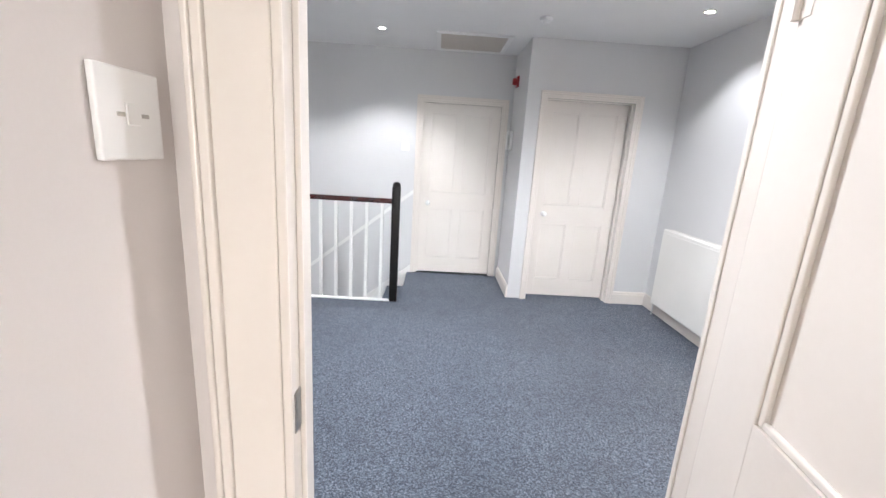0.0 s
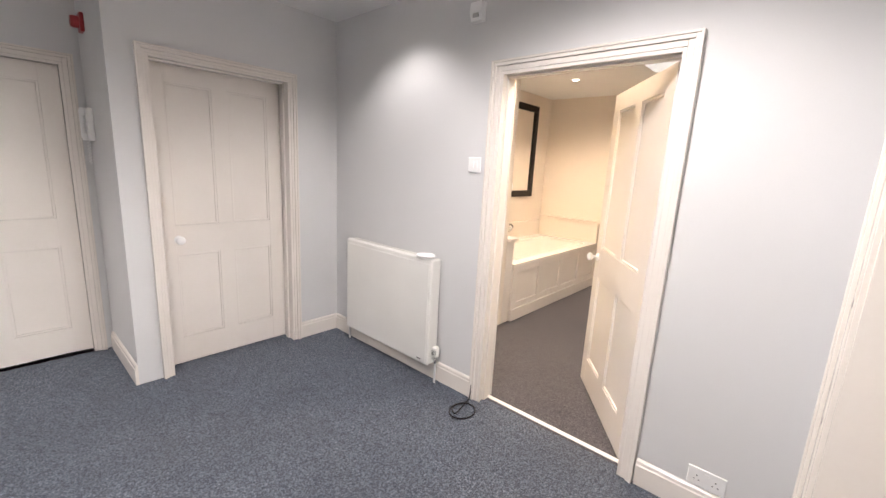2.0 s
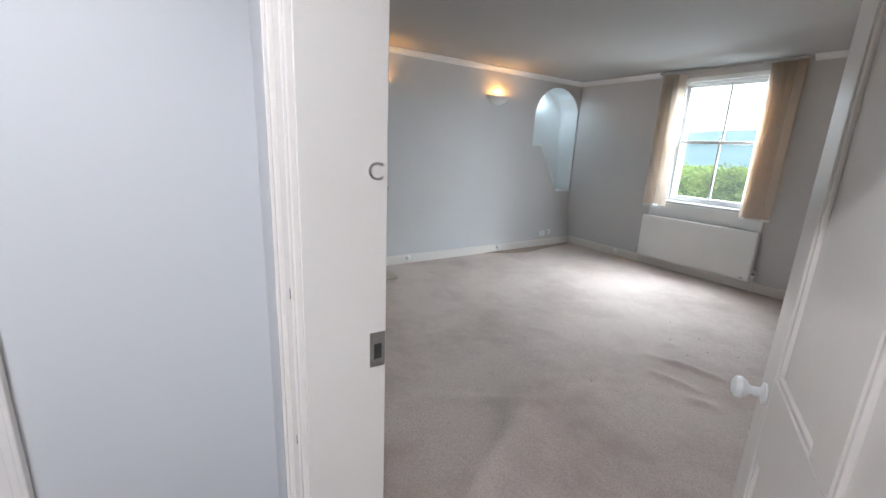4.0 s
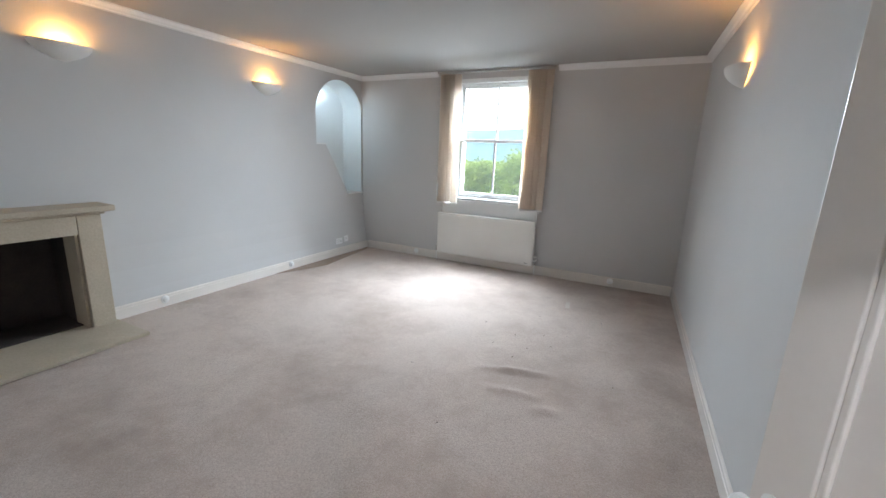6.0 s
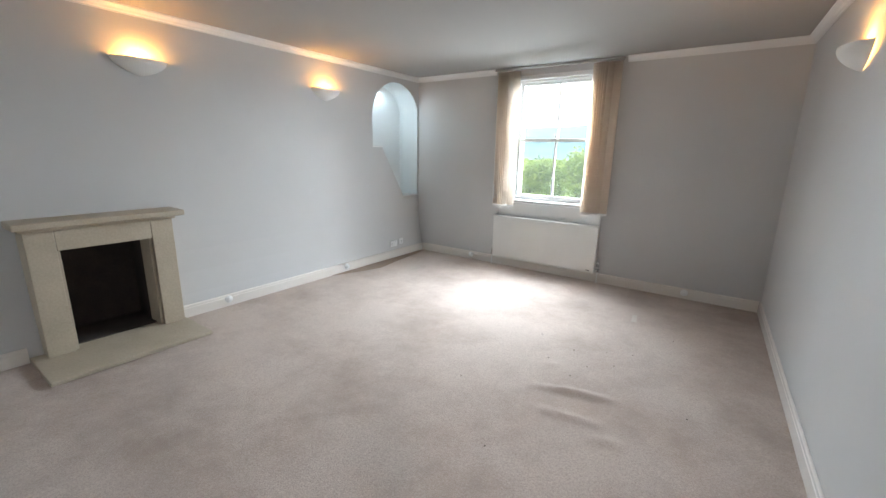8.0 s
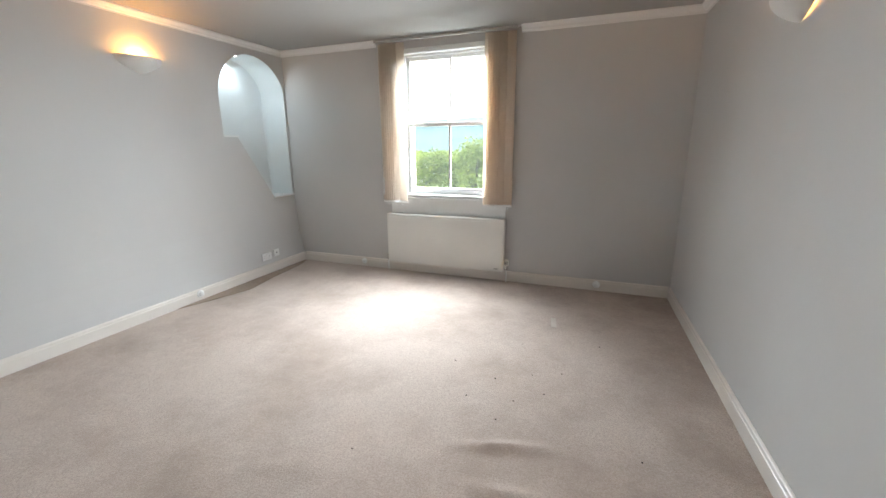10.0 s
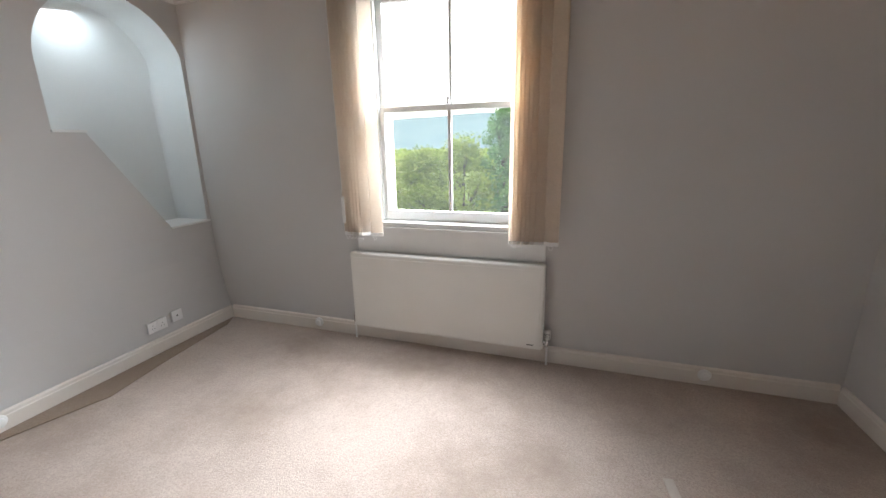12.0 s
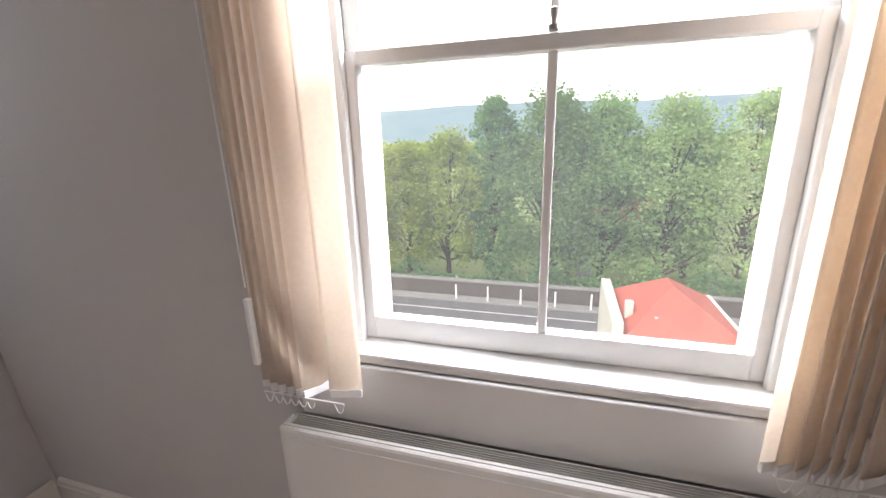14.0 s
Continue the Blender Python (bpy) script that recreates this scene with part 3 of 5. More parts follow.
def skirting(name, spans, h=0.13, t=0.018, label="cream painted moulded skirting board"):
    """spans: ((x0, y0), (x1, y1)) with the room on the left of the way from first to second."""
    for a, b in spans:
        a, b = Vector((*a, 0)), Vector((*b, 0))
        d = b - a
        m = Matrix.Translation(a) @ pose(0, 0, 0, 0, 0, math.degrees(math.atan2(d.y, d.x)))
        bm = bmesh.new()
        extrude_profile(bm, [(0, 0.0), (t, 0.0), (t, h - 0.03), (t - 0.004, h - 0.026), (t - 0.005, h - 0.010), (t - 0.011, h - 0.003), (0.0, h)], 0, d.length)
        one(name, bm, TRIM, label, "skirting board", "structure", m=m)


skirting("baseboard", [((5.20, CUP_Y), (4.843, CUP_Y)), ((5.20, 3.822), (5.20, CUP_Y - 0.018)), ((3.72, CUP_Y), (3.72, FAR_Y - 0.02)), ((5.20, 2.21), (5.20, 2.783)), ((4.87, 2.21), (5.18, 2.21)), ((3.69, 2.21), (3.73, 2.21))], h=0.135)
skirting("baseboard", [((8.475, -3.18), (8.475, 0.36)), ((8.475, 1.38), (8.475, 1.97)), ((4.14, -3.2), (8.46, -3.2)), ((3.957, 1.05), (4.125, -3.18))], h=0.115, label="cream painted skirting board of the living room")

# cornice of the living room
def cornice(name, a, b):
    a, b = Vector((*a, 0)), Vector((*b, 0))
    d = b - a
    m = Matrix.Translation(a) @ pose(0, 0, 0, 0, 0, math.degrees(math.atan2(d.y, d.x)))
    bm = bmesh.new()
    z = LIVE_Z
    extrude_profile(bm, [(0, z), (0.06, z), (0.06, z - 0.012), (0.048, z - 0.020), (0.03, z - 0.032), (0.022, z - 0.046), (0.012, z - 0.052), (0.012, z - 0.062), (0, z - 0.062)], 0, d.length)
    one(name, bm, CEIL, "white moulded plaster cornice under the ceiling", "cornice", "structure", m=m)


cornice("cornice", (8.58, -3.2), (8.58, 2.0))
cornice("cornice", (4.125, -3.2), (5.66, -3.2))
cornice("cornice", (7.26, -3.2), (8.58, -3.2))
cornice("cornice", (3.955, 1.05), (4.125, -3.2))
bm = bmesh.new()
box(bm, 5.27, 5.30, 2.86, 3.745, 0, 0.006, 0.002)
one("threshold_strip", bm, WHITE, "thin white carpet bar in the bathroom doorway", "threshold", "structure")

# ---- stairs and balustrade ----
stairs = thing("stairs", "carpeted flight of stairs going down along the wall", "stairs", kind="structure")
for k in range(6):
    bm = bmesh.new()
    box(bm, 2.60 - 0.24 * (k + 1), 2.60 - 0.24 * k + 0.02 if k else 2.60, 5.11, FAR_Y, -0.19 * (k + 1) - 0.19, -0.19 * (k + 1), 0.01)
    part("step", bm, BLUE_CARPET, stairs)
bm = bmesh.new()
box(bm, 0.5, 1.18, 5.11, FAR_Y, -1.33, -1.14)
part("quarter_landing", bm, BLUE_CARPET, stairs)
for k in range(7):
    bm = bmesh.new()
    box(bm, 0.5, 1.5, 5.11 - 0.24 * (k + 1), 5.11 - 0.24 * k, -1.14 - 0.19 * (k + 1) - 0.19, -1.14 - 0.19 * (k + 1), 0.01)
    part("step", bm, BLUE_CARPET, stairs)

bal = thing("balustrade", "black newels with mahogany handrail and white balusters round the stairwell", "balustrade", kind="structure")


def newel(x, y, base=-0.3, size=0.075):
    bm = bmesh.new()
    h = size / 2
    box(bm, x - h, x + h, y - h, y + h, base, 1.125, 0.004)
    lathe(bm, [(0.0, 0), (h * 0.95, 0.0), (h * 1.0, 0.008), (h * 0.98, 0.02), (h * 0.75, 0.036), (h * 0.4, 0.043), (0, 0.045)], pose(x, y, 1.123), 20)
    part("newel_post", bm, BLACK, bal, "black gloss newel post with a rounded cap", True)


newel(2.535, 5.12)
newel(1.50, 5.12)


def rail(a, b):
    bm = bmesh.new()
    a, b = Vector(a), Vector(b)
    d = b - a
    m = Matrix.Translation(a) @ pose(0, 0, 0, 0, 0, math.degrees(math.atan2(d.y, d.x)))
    extrude_profile(bm, [(-0.026, 0), (0.026, 0), (0.032, 0.012), (0.03, 0.03), (0.018, 0.044), (-0.018, 0.044), (-0.03, 0.03), (-0.032, 0.012)], 0, d.length, m)
    part("handrail", bm, MAHOGANY, bal, "dark mahogany handrail", True)


rail((1.55, 5.135, 0.965), (2.515, 5.13, 0.965))
rail((1.515, 2.23, 0.965), (1.515, 5.105, 0.965))


def baluster(x, y, bottom):
    bm = bmesh.new()
    box(bm, x - 0.014, x + 0.014, y - 0.014, y + 0.014, bottom, 0.967, 0.002)
    part("baluster", bm, WHITE, bal)


for k in range(1, 7):
    baluster(1.53 + 1.02 * k / 7, 5.135, -0.02)
for k in range(1, 21):
    baluster(1.515, 5.14 - 0.143 * k, -0.02)
bm = bmesh.new()
box(bm, 1.50, 1.545, 2.22, 5.10, -0.26, 0.012, 0.003)
part("edge_board", bm, WHITE, bal)
bm = bmesh.new()
box(bm, 1.555, 2.51, 5.085, 5.13, -0.26, 0.012, 0.003)
part("edge_board", bm, WHITE, bal)


def sloping_strip(name, h, t, z_off, label):
    """A rail on the stair wall: level, then rising with the stairs to the door."""
    ob = thing(name, label, "dado rail" if "dado" in name else "skirting board", kind="structure")
    run = ((0.5, -0.18), (1.2, -0.18), (2.66, 0.98))
    for (xa, za), (xb, zb) in zip(run, run[1:]):
        for d0, d1, tt in ((0, h * 0.35, t * 0.6), (h * 0.35, h * 0.75, t), (h * 0.75, h, t * 0.7)):
            bm = bmesh.new()
            vs = [bm.verts.new((x, y, z)) for x, y, z in ((xa, FAR_Y, za + z_off + d0), (xb, FAR_Y, zb + z_off + d0), (xb, FAR_Y, zb + z_off + d1), (xa, FAR_Y, za + z_off + d1), (xa, FAR_Y - tt, za + z_off + d0), (xb, FAR_Y - tt, zb + z_off + d0), (xb, FAR_Y - tt, zb + z_off + d1), (xa, FAR_Y - tt, za + z_off + d1))]
            for f in ((0, 1, 2, 3), (4, 5, 6, 7), (0, 1, 5, 4), (2, 3, 7, 6), (0, 3, 7, 4), (1, 2, 6, 5)):
                bm.faces.new([vs[i] for i in f])
            part("moulding", bm, WHITE, ob)


sloping_strip("dado_rail", 0.05, 0.022, 0.0, "white moulded dado rail falling with the stairs")
sloping_strip("stair_string", 0.22, 0.025, -1.09, "white painted wall string falling with the stairs")
bm = bmesh.new()
box(bm, 0.5, 0.522, 2.21, FAR_Y - 0.02, -0.18, -0.13, 0.004)
one("dado_rail_side", bm, WHITE, "white dado rail on the stairwell side wall", "dado rail", "structure")

bm = bmesh.new()
for b in ((6.1, 6.2, 2.5, 3.79), (7.6, 7.7, 2.5, 3.79), (6.2, 7.6, 2.5, 2.6), (6.2, 7.6, 3.69, 3.79)):
    box(bm, *b, BATH_Z + 0.12, BATH_Z + 0.75)
one("rooflight_shaft", bm, CEIL, "white plastered shaft up to the bathroom rooflight", "rooflight", "structure")

# marks of use on the living room door frame
frame_ob = bpy.data.objects["door_frame_living_room"]
for z in (1.163, 0.80, 0.44):
    bm = bmesh.new()
    lathe(bm, [(0, 0), (0.004, 0), (0.004, 0.0015), (0, 0.0015)], pose(-0.022, -0.0195, z, 90), 10)
    box(bm, -0.0255, -0.0215, -0.0208, -0.0195, z + 0.005, z + 0.018)
    part("screw_hole", bm, DARK, frame_ob)
bm = bmesh.new()
box(bm, 0.0105, 0.0135, 0.147, 0.186, 0.965, 1.055, 0.001)
part("strike_plate", bm, STEEL, frame_ob, "worn steel strike plate")
bm = bmesh.new()
box(bm, 0.0125, 0.0140, 0.157, 0.177, 0.985, 1.025, 0.0005)
part("strike_hole", bm, DARK, frame_ob)
letter = bpy.data.curves.new("letter", "FONT")
letter.body, letter.size, letter.extrude, letter.align_x, letter.align_y = "C", 0.055, 0.0008, "CENTER", "CENTER"
letter.materials.append(STEEL)
mark = new("pencil_letter", letter)
mark.parent = frame_ob
mark.matrix_basis = pose(0.0128, 0.160, 1.43, 90, 0, 90)
tagged(mark, "grey pencilled letter on the door jamb")
start_frame = bpy.data.objects["door_frame_start"]
bm = bmesh.new()
box(bm, 0.886, 0.8905, 0.066, 0.100, 0.88, 0.97, 0.001)
part("strike_plate", bm, STEEL, start_frame, "steel strike plate")

# ---- radiators ----
def radiator(name, m, w, h, label, valve_right=True, ribbed=False):
    """Compact panel radiator. Local x along the wall, y out from it (front at y = 0.11), z from its lower edge."""
    ob = thing(name, label, "radiator", m)
    bm = bmesh.new()
    box(bm, 0, w, 0.085, 0.11, 0, h, 0.010)
    box(bm, 0.020, w - 0.020, 0.105, 0.1125, 0.018, h - 0.030, 0.0022)
    part("front_panel", bm, ENAMEL, ob)
    bm = bmesh.new()
    box(bm, 0.01, w - 0.01, 0.03, 0.05, 0.012, h - 0.012, 0.006)
    part("rear_panel", bm, ENAMEL, ob)
    # solid block, coloured dark for the shade seen between the grille slats
    bm = bmesh.new()
    box(bm, 0.012, w - 0.012, 0.052, 0.083, 0.03, h - 0.03)
    part("convector", bm, DARK, ob, "convector block, darkened for the shade inside the radiator")
    for x0, x1 in ((-0.004, 0.006), (w - 0.006, w + 0.004)):
        bm = bmesh.new()
        box(bm, x0, x1, 0.024, 0.104, 0.012, h - 0.004, 0.003)
        part("side_cover", bm, ENAMEL, ob)
    bm = bmesh.new()
    box(bm, 0.004, w - 0.004, 0.030, 0.034, h - 0.006, h + 0.002)
    box(bm, 0.004, w - 0.004, 0.084, 0.096, h - 0.006, h + 0.004, 0.002)
    for k in range(5):
        box(bm, 0.008, w - 0.008, 0.040 + 0.0095 * k, 0.0412 + 0.0095 * k, h - 0.012, h - 0.002)
    for k in range(2):
        x = 0.01 + (w - 0.03) * k
        box(bm, x, x + 0.012, 0.036, 0.080, h - 0.008, h - 0.001)
    part("top_grille", bm, ENAMEL, ob)
    vx = w + 0.03 if valve_right else -0.03
    ox = -0.025 if valve_right else w + 0.025
    for px in (vx, ox):
        bm = bmesh.new()
        sweep(bm, [(px, 0.06, -0.13), (px, 0.06, 0.045)], 0.0075)
        part("pipe", bm, WHITE, ob, "", True)
    bm = bmesh.new()
    lathe(bm, [(0, 0), (0.014, 0), (0.014, 0.03), (0.011, 0.035), (0.011, 0.05), (0, 0.05)], pose(vx, 0.06, 0.02), 14)
    sweep(bm, [(vx, 0.06, 0.045), (vx + (-0.035 if valve_right else 0.035), 0.06, 0.045)], 0.011)
    part("valve_body", bm, CHROME, ob, "chrome valve body", True)
    bm = bmesh.new()
    lathe(bm, [(0, 0), (0.012, 0), (0.012, 0.02), (0.009, 0.024), (0.009, 0.045), (0.012, 0.048), (0.011, 0.085), (0.007, 0.092), (0, 0.092)], pose(ox, 0.06, 0.01), 14)
    sweep(bm, [(ox, 0.06, 0.035), (ox + (0.03 if valve_right else -0.03), 0.06, 0.035)], 0.010)
    part("lockshield", bm, CHROME, ob, "chrome lockshield valve", True)
    bm = bmesh.new()
    lathe(bm, [(0, 0), (0.020, 0), (0.025, 0.006), (0.026, 0.055), (0.022, 0.068), (0.014, 0.073), (0, 0.073)], pose(vx, 0.06, 0.066), 18)
    head = part("thermostat_head", bm, ENAMEL, ob, "cream ribbed thermostatic valve head", True)
    for k in range(-2, 3):
        bm = bmesh.new()
        box(bm, vx + 0.008 * k - 0.0012, vx + 0.008 * k + 0.0012, 0.06 + 0.023 - 0.0016 * k * k, 0.06 + 0.0275 - 0.0016 * k * k, 0.084, 0.118)
        part("slot", bm, DARK, head)
    bm = bmesh.new()
    box(bm, w - 0.10, w - 0.055, 0.1115, 0.1135, 0.03, 0.036)
    part("maker_plate", bm, DARK, ob, "small dark maker's mark")
    return ob


landing_rad = radiator("radiator", pose(5.20, 5.07, 0.135, 0, 0, -90) @ Matrix.Diagonal((1, -1, 1, 1)), 0.94, 0.745, "white compact panel radiator on the landing wall")
living_rad = radiator("radiator", pose(7.165, -3.2, 0.12, 0, 0, 180) @ Matrix.Diagonal((1, -0.85, 1, 1)), 1.40, 0.582, "wide white compact panel radiator under the window")
bm = bmesh.new()
lathe(bm, [(0, 0), (0.045, 0), (0.062, 0.004), (0.066, 0.010), (0.06, 0.014), (0.045, 0.010), (0, 0.010)], None, 28)
one("smoke_alarm_cover", bm, PLASTIC, "small round white plastic dish lying on the radiator", "dish", smooth=True, m=pose(5.125, 4.22, 0.886))

# ---- fireplace ----
fire = thing("fireplace", "plain cream limestone fireplace surround with a black hearth opening", "fireplace")
for y0, y1 in ((0.388, 0.548), (1.137, 1.297)):
    bm = bmesh.new()
    box(bm, 8.36, 8.585, y0, y1, 0.03, 0.945, 0.006)
    part("jamb", bm, STONE, fire)
bm = bmesh.new()
box(bm, 8.362, 8.585, 0.55, 1.135, 0.797, 0.945, 0.004)
part("lintel", bm, STONE, fire)
for y0, y1 in ((0.55, 0.568), (1.117, 1.135)):
    bm = bmesh.new()
    box(bm, 8.39, 8.585, y0, y1, 0.03, 0.795, 0.003)
    part("slip", bm, STONE, fire)
bm = bmesh.new()
box(bm, 8.30, 8.585, 0.308, 1.350, 0.968, 1.015, 0.008)
part("mantel_shelf", bm, STONE, fire)
bm = bmesh.new()
box(bm, 8.345, 8.585, 0.365, 1.32, 0.945, 0.968, 0.006)
part("mantel_moulding", bm, STONE, fire)
bm = bmesh.new()
box(bm, 7.93, 8.585, 0.362, 1.378, 0.0, 0.032, 0.006)
part("hearth_slab", bm, STONE, fire)
for pname, b in (("chamber_floor", (8.48, 8.90, 0.54, 1.145, 0.0, 0.04)), ("chamber_back", (8.86, 8.92, 0.52, 1.165, 0.0, 0.82)), ("chamber_side", (8.482, 8.90, 0.537, 0.552, 0.0, 0.796)), ("chamber_side", (8.482, 8.90, 1.133, 1.148, 0.0, 0.796)), ("chamber_top", (8.482, 8.90, 0.537, 1.148, 0.782, 0.798))):
    bm = bmesh.new()
    box(bm, *b)
    part(pname, bm, SOOT, fire, "sooty fire chamber lining")

# ---- wall uplighters ----
def uplighter(m, energy):
    ob = thing("wall_uplighter", "white plaster half-bowl wall uplighter glowing warm", "wall lamp", m, group="living room uplighters")
    bm = bmesh.new()
    n, rows = 28, 9
    W, D, Hh = 0.20, 0.125, 0.13
    for scale in (1.0, 0.94):
        prev = None
        for r in range(rows + 1):
            f = r / rows
            s = math.sin(f * math.pi / 2) ** 0.8 if f > 0 else 0.0
            ring = []
            for k in range(n + 1):
                a = math.pi * k / n
                ring.append(bm.verts.new((W * scale * s * math.cos(a), D * scale * s * math.sin(a) + 0.001, -Hh * (1 - f) * scale)))
            if prev:
                for k in range(n):
                    bm.faces.new((prev[k], ring[k], ring[k + 1], prev[k + 1]))
            prev = ring
    bmesh.ops.remove_doubles(bm, verts=bm.verts[:], dist=0.0008)
    part("bowl", bm, PLASTER, ob, "white plaster bowl", True)
    bm = bmesh.new()
    lathe(bm, [(0, 0), (0.012, 0), (0.03, 0.03), (0.03, 0.045), (0.0, 0.07)], pose(0, 0.06, -0.085), 14)
    part("bulb", bm, glowing("warm_bulb", (1.0, 0.62, 0.25), 18), ob, "warm glowing bulb", True)
    at = m @ Vector((0, 0.06, 0.005))
    point_lamp("uplighter_bulb_light", at, energy, WARM, 0.025)
    return ob


uplighter(pose(8.579, 0.39, 2.205, 0, 0, 90), 5)
uplighter(pose(8.579, -1.46, 2.21, 0, 0, 90), 5)
uplighter(pose(4.053, -1.38, 2.125, 0, 0, -92.4), 5)

# ---- window ----
win = thing("window_1", "white painted wooden two-over-two sash window", "window", kind="structure")
wx0, wx1, wz0, wz1 = WIN
GY = -3.36
for a, b, c, d in ((wx0, wx0 + 0.05, wz0, wz1), (wx1 - 0.05, wx1, wz0, wz1), (wx0 + 0.05, wx1 - 0.05, wz1 - 0.05, wz1)):
    bm = bmesh.new()
    box(bm, a, b, -3.47, -3.198, c, d, 0.004)
    part("window_frame", bm, WHITE, win)
for a, b, c, d in ((wx0 + 0.05, wx0 + 0.075, wz0 + 0.02, wz1 - 0.05), (wx1 - 0.075, wx1 - 0.05, wz0 + 0.02, wz1 - 0.05), (wx0 + 0.075, wx1 - 0.075, wz1 - 0.075, wz1 - 0.05)):
    bm = bmesh.new()
    box(bm, a, b, -3.28, -3.255, c, d, 0.004)
    part("staff_bead", bm, WHITE, win)


def sash(name, y, z0, z1, bottom, top):
    x0, x1 = wx0 + 0.052, wx1 - 0.052
    st = 0.05
    bm = bmesh.new()
    box(bm, x0, x0 + st, y - 0.02, y + 0.02, z0, z1, 0.004)
    box(bm, x1 - st, x1, y - 0.02, y + 0.02, z0, z1, 0.004)
    box(bm, x0 + st - 0.001, x1 - st + 0.001, y - 0.02, y + 0.02, z0, z0 + bottom, 0.004)
    box(bm, x0 + st - 0.001, x1 - st + 0.001, y - 0.02, y + 0.02, z1 - top, z1, 0.004)
    holder = part(name, bm, WHITE, win)
    cx = (x0 + x1) / 2
    bm = bmesh.new()
    box(bm, cx - 0.011, cx + 0.011, y - 0.014, y + 0.018, z0 + bottom - 0.001, z1 - top + 0.001, 0.004)
    part("glazing_bar", bm, WHITE, holder)
    for a, b in ((x0 + st - 0.004, cx - 0.008), (cx + 0.008, x1 - st + 0.004)):
        bm = bmesh.new()
        box(bm, a, b, y - 0.006, y - 0.003, z0 + bottom - 0.004, z1 - top + 0.004)
        p = part("pane", bm, GLASS, holder)
        p.visible_shadow = False
    return holder


MEET = 1.70
sash("lower_sash", -3.302, wz0 + 0.03, MEET + 0.018, 0.07, 0.036)
sash("upper_sash", -3.347, MEET - 0.018, wz1 - 0.052, 0.036, 0.05)
bm = bmesh.new()
box(bm, wx0 - 0.03, wx1 + 0.03, -3.45, -3.19, wz0 - 0.005, wz0 + 0.028, 0.008)
part("window_sill", bm, WHITE, win)
bm = bmesh.new()
box(bm, 5.77, 7.135, -3.199, -3.180, 0.705, 0.893, 0.005)
part("apron_board", bm, WHITE, win, "white painted board below the sill")
bm = bmesh.new()
box(bm, 6.43, 6.45, -3.287, -3.252, MEET + 0.018, MEET + 0.028, 0.002)
lathe(bm, [(0, 0), (0.009, 0), (0.006, 0.012), (0.011, 0.026), (0.010, 0.034), (0, 0.04)], pose(6.44, -3.27, MEET + 0.026), 12)
part("sash_catch", bm, STEEL, win, "dull metal sash fastener", True)
bm = bmesh.new()
box(bm, wx0 - 0.015, wx1 + 0.015, -3.72, -3.475, 0.70, 0.80, 0.01)
part("outer_sill", bm, STONE, win, "weathered stone outer sill")

# ---- vertical blinds ----
# grey on the head rail paints in the shadow gap below the ceiling
RAIL_SHADE = material("rail_gap_shade", (0.36, 0.35, 0.33), 0.5, scale=6, grain=90, bump=0.02)
blind = thing("vertical_blind", "cream fabric vertical blind drawn open to both sides", "blind")
bm = bmesh.new()
box(bm, 5.68, 7.24, -3.135, -3.10, 2.543, 2.566, 0.003)
part("headrail", bm, RAIL_SHADE, blind, "slim head rail, greyed for the shadow gap above it")


def slat_stack(xs, angles):
    for x, a in zip(xs, angles):
        m = pose(x, -3.115, 0, 0, 0, a)
        bm = bmesh.new()
        rows = 9
        left = []
        for k in range(rows):
            u = -0.0445 + 0.089 * k / (rows - 1)
            bow = 0.006 * math.cos(math.pi * u / 0.089)
            left.append((u, bow))
        lo = [bm.verts.new((u, v, 0.845)) for u, v in left]
        hi = [bm.verts.new((u, v, 2.525)) for u, v in left]
        for k in range(rows - 1):
            bm.faces.new((lo[k], lo[k + 1], hi[k + 1], hi[k]))
        slat = part("slat", bm, BLIND, blind, "", True, m)
        so = slat.modifiers.new("thickness", "SOLIDIFY")
        so.thickness = 0.0012
        bm = bmesh.new()
        box(bm, -0.043, 0.043, -0.002, 0.006, 0.838, 0.862, 0.002)
        part("bottom_weight", bm, PLASTIC, slat, "white plastic weight at the foot of the slat")
    bm = bmesh.new()
    pts = []
    for x in xs:
        for s in range(9):
            f = s / 8
            pts.append((x + (f - 0.5) * 0.03, -3.075, 0.845 - 0.03 * math.sin(f * math.pi)))
    sweep(bm, pts, 0.002, 5)
    part("bead_chain", bm, PLASTIC, blind, "white bead chain linking the slats", True)


slat_stack((7.15, 7.12, 7.095, 7.07, 7.045, 7.02, 6.935), (14, 36, 46, 52, 56, 58, 16))
slat_stack((5.96, 5.94, 5.915, 5.89, 5.865, 5.84, 5.80, 5.735), (28, 36, 44, 46, 48, 46, 30, -8))
bm = bmesh.new()
sweep(bm, [(7.18, -3.08, 2.53), (7.175, -3.07, 1.9), (7.168, -3.07, 1.15)], 0.002, 5)
box(bm, 7.159, 7.177, -3.08, -3.062, 0.93, 1.12, 0.005)
part("pull_cord", bm, PLASTIC, blind, "white pull cord with a long weight")

# ---- switches, sockets, alarm, entry phone ----
def plate(name, m, w, h, label, category, details):
    """A flat wall fitting; local x right, z up, y out of the wall (towards -y)."""
    ob = thing(name, label, category, m)
    bm = bmesh.new()
    box(bm, -w / 2, w / 2, -0.010, 0.0, -h / 2, h / 2, 0.003)
    part("face_plate", bm, PLASTIC, ob)
    for pname, b, mat in details:
        bm = bmesh.new()
        box(bm, *b, 0.0008)
        part(pname, bm, mat, ob)
    return ob


def rocker(x):
    return ("rocker", (x - 0.012, x + 0.012, -0.0145, -0.009, -0.018, 0.018), PLASTIC)


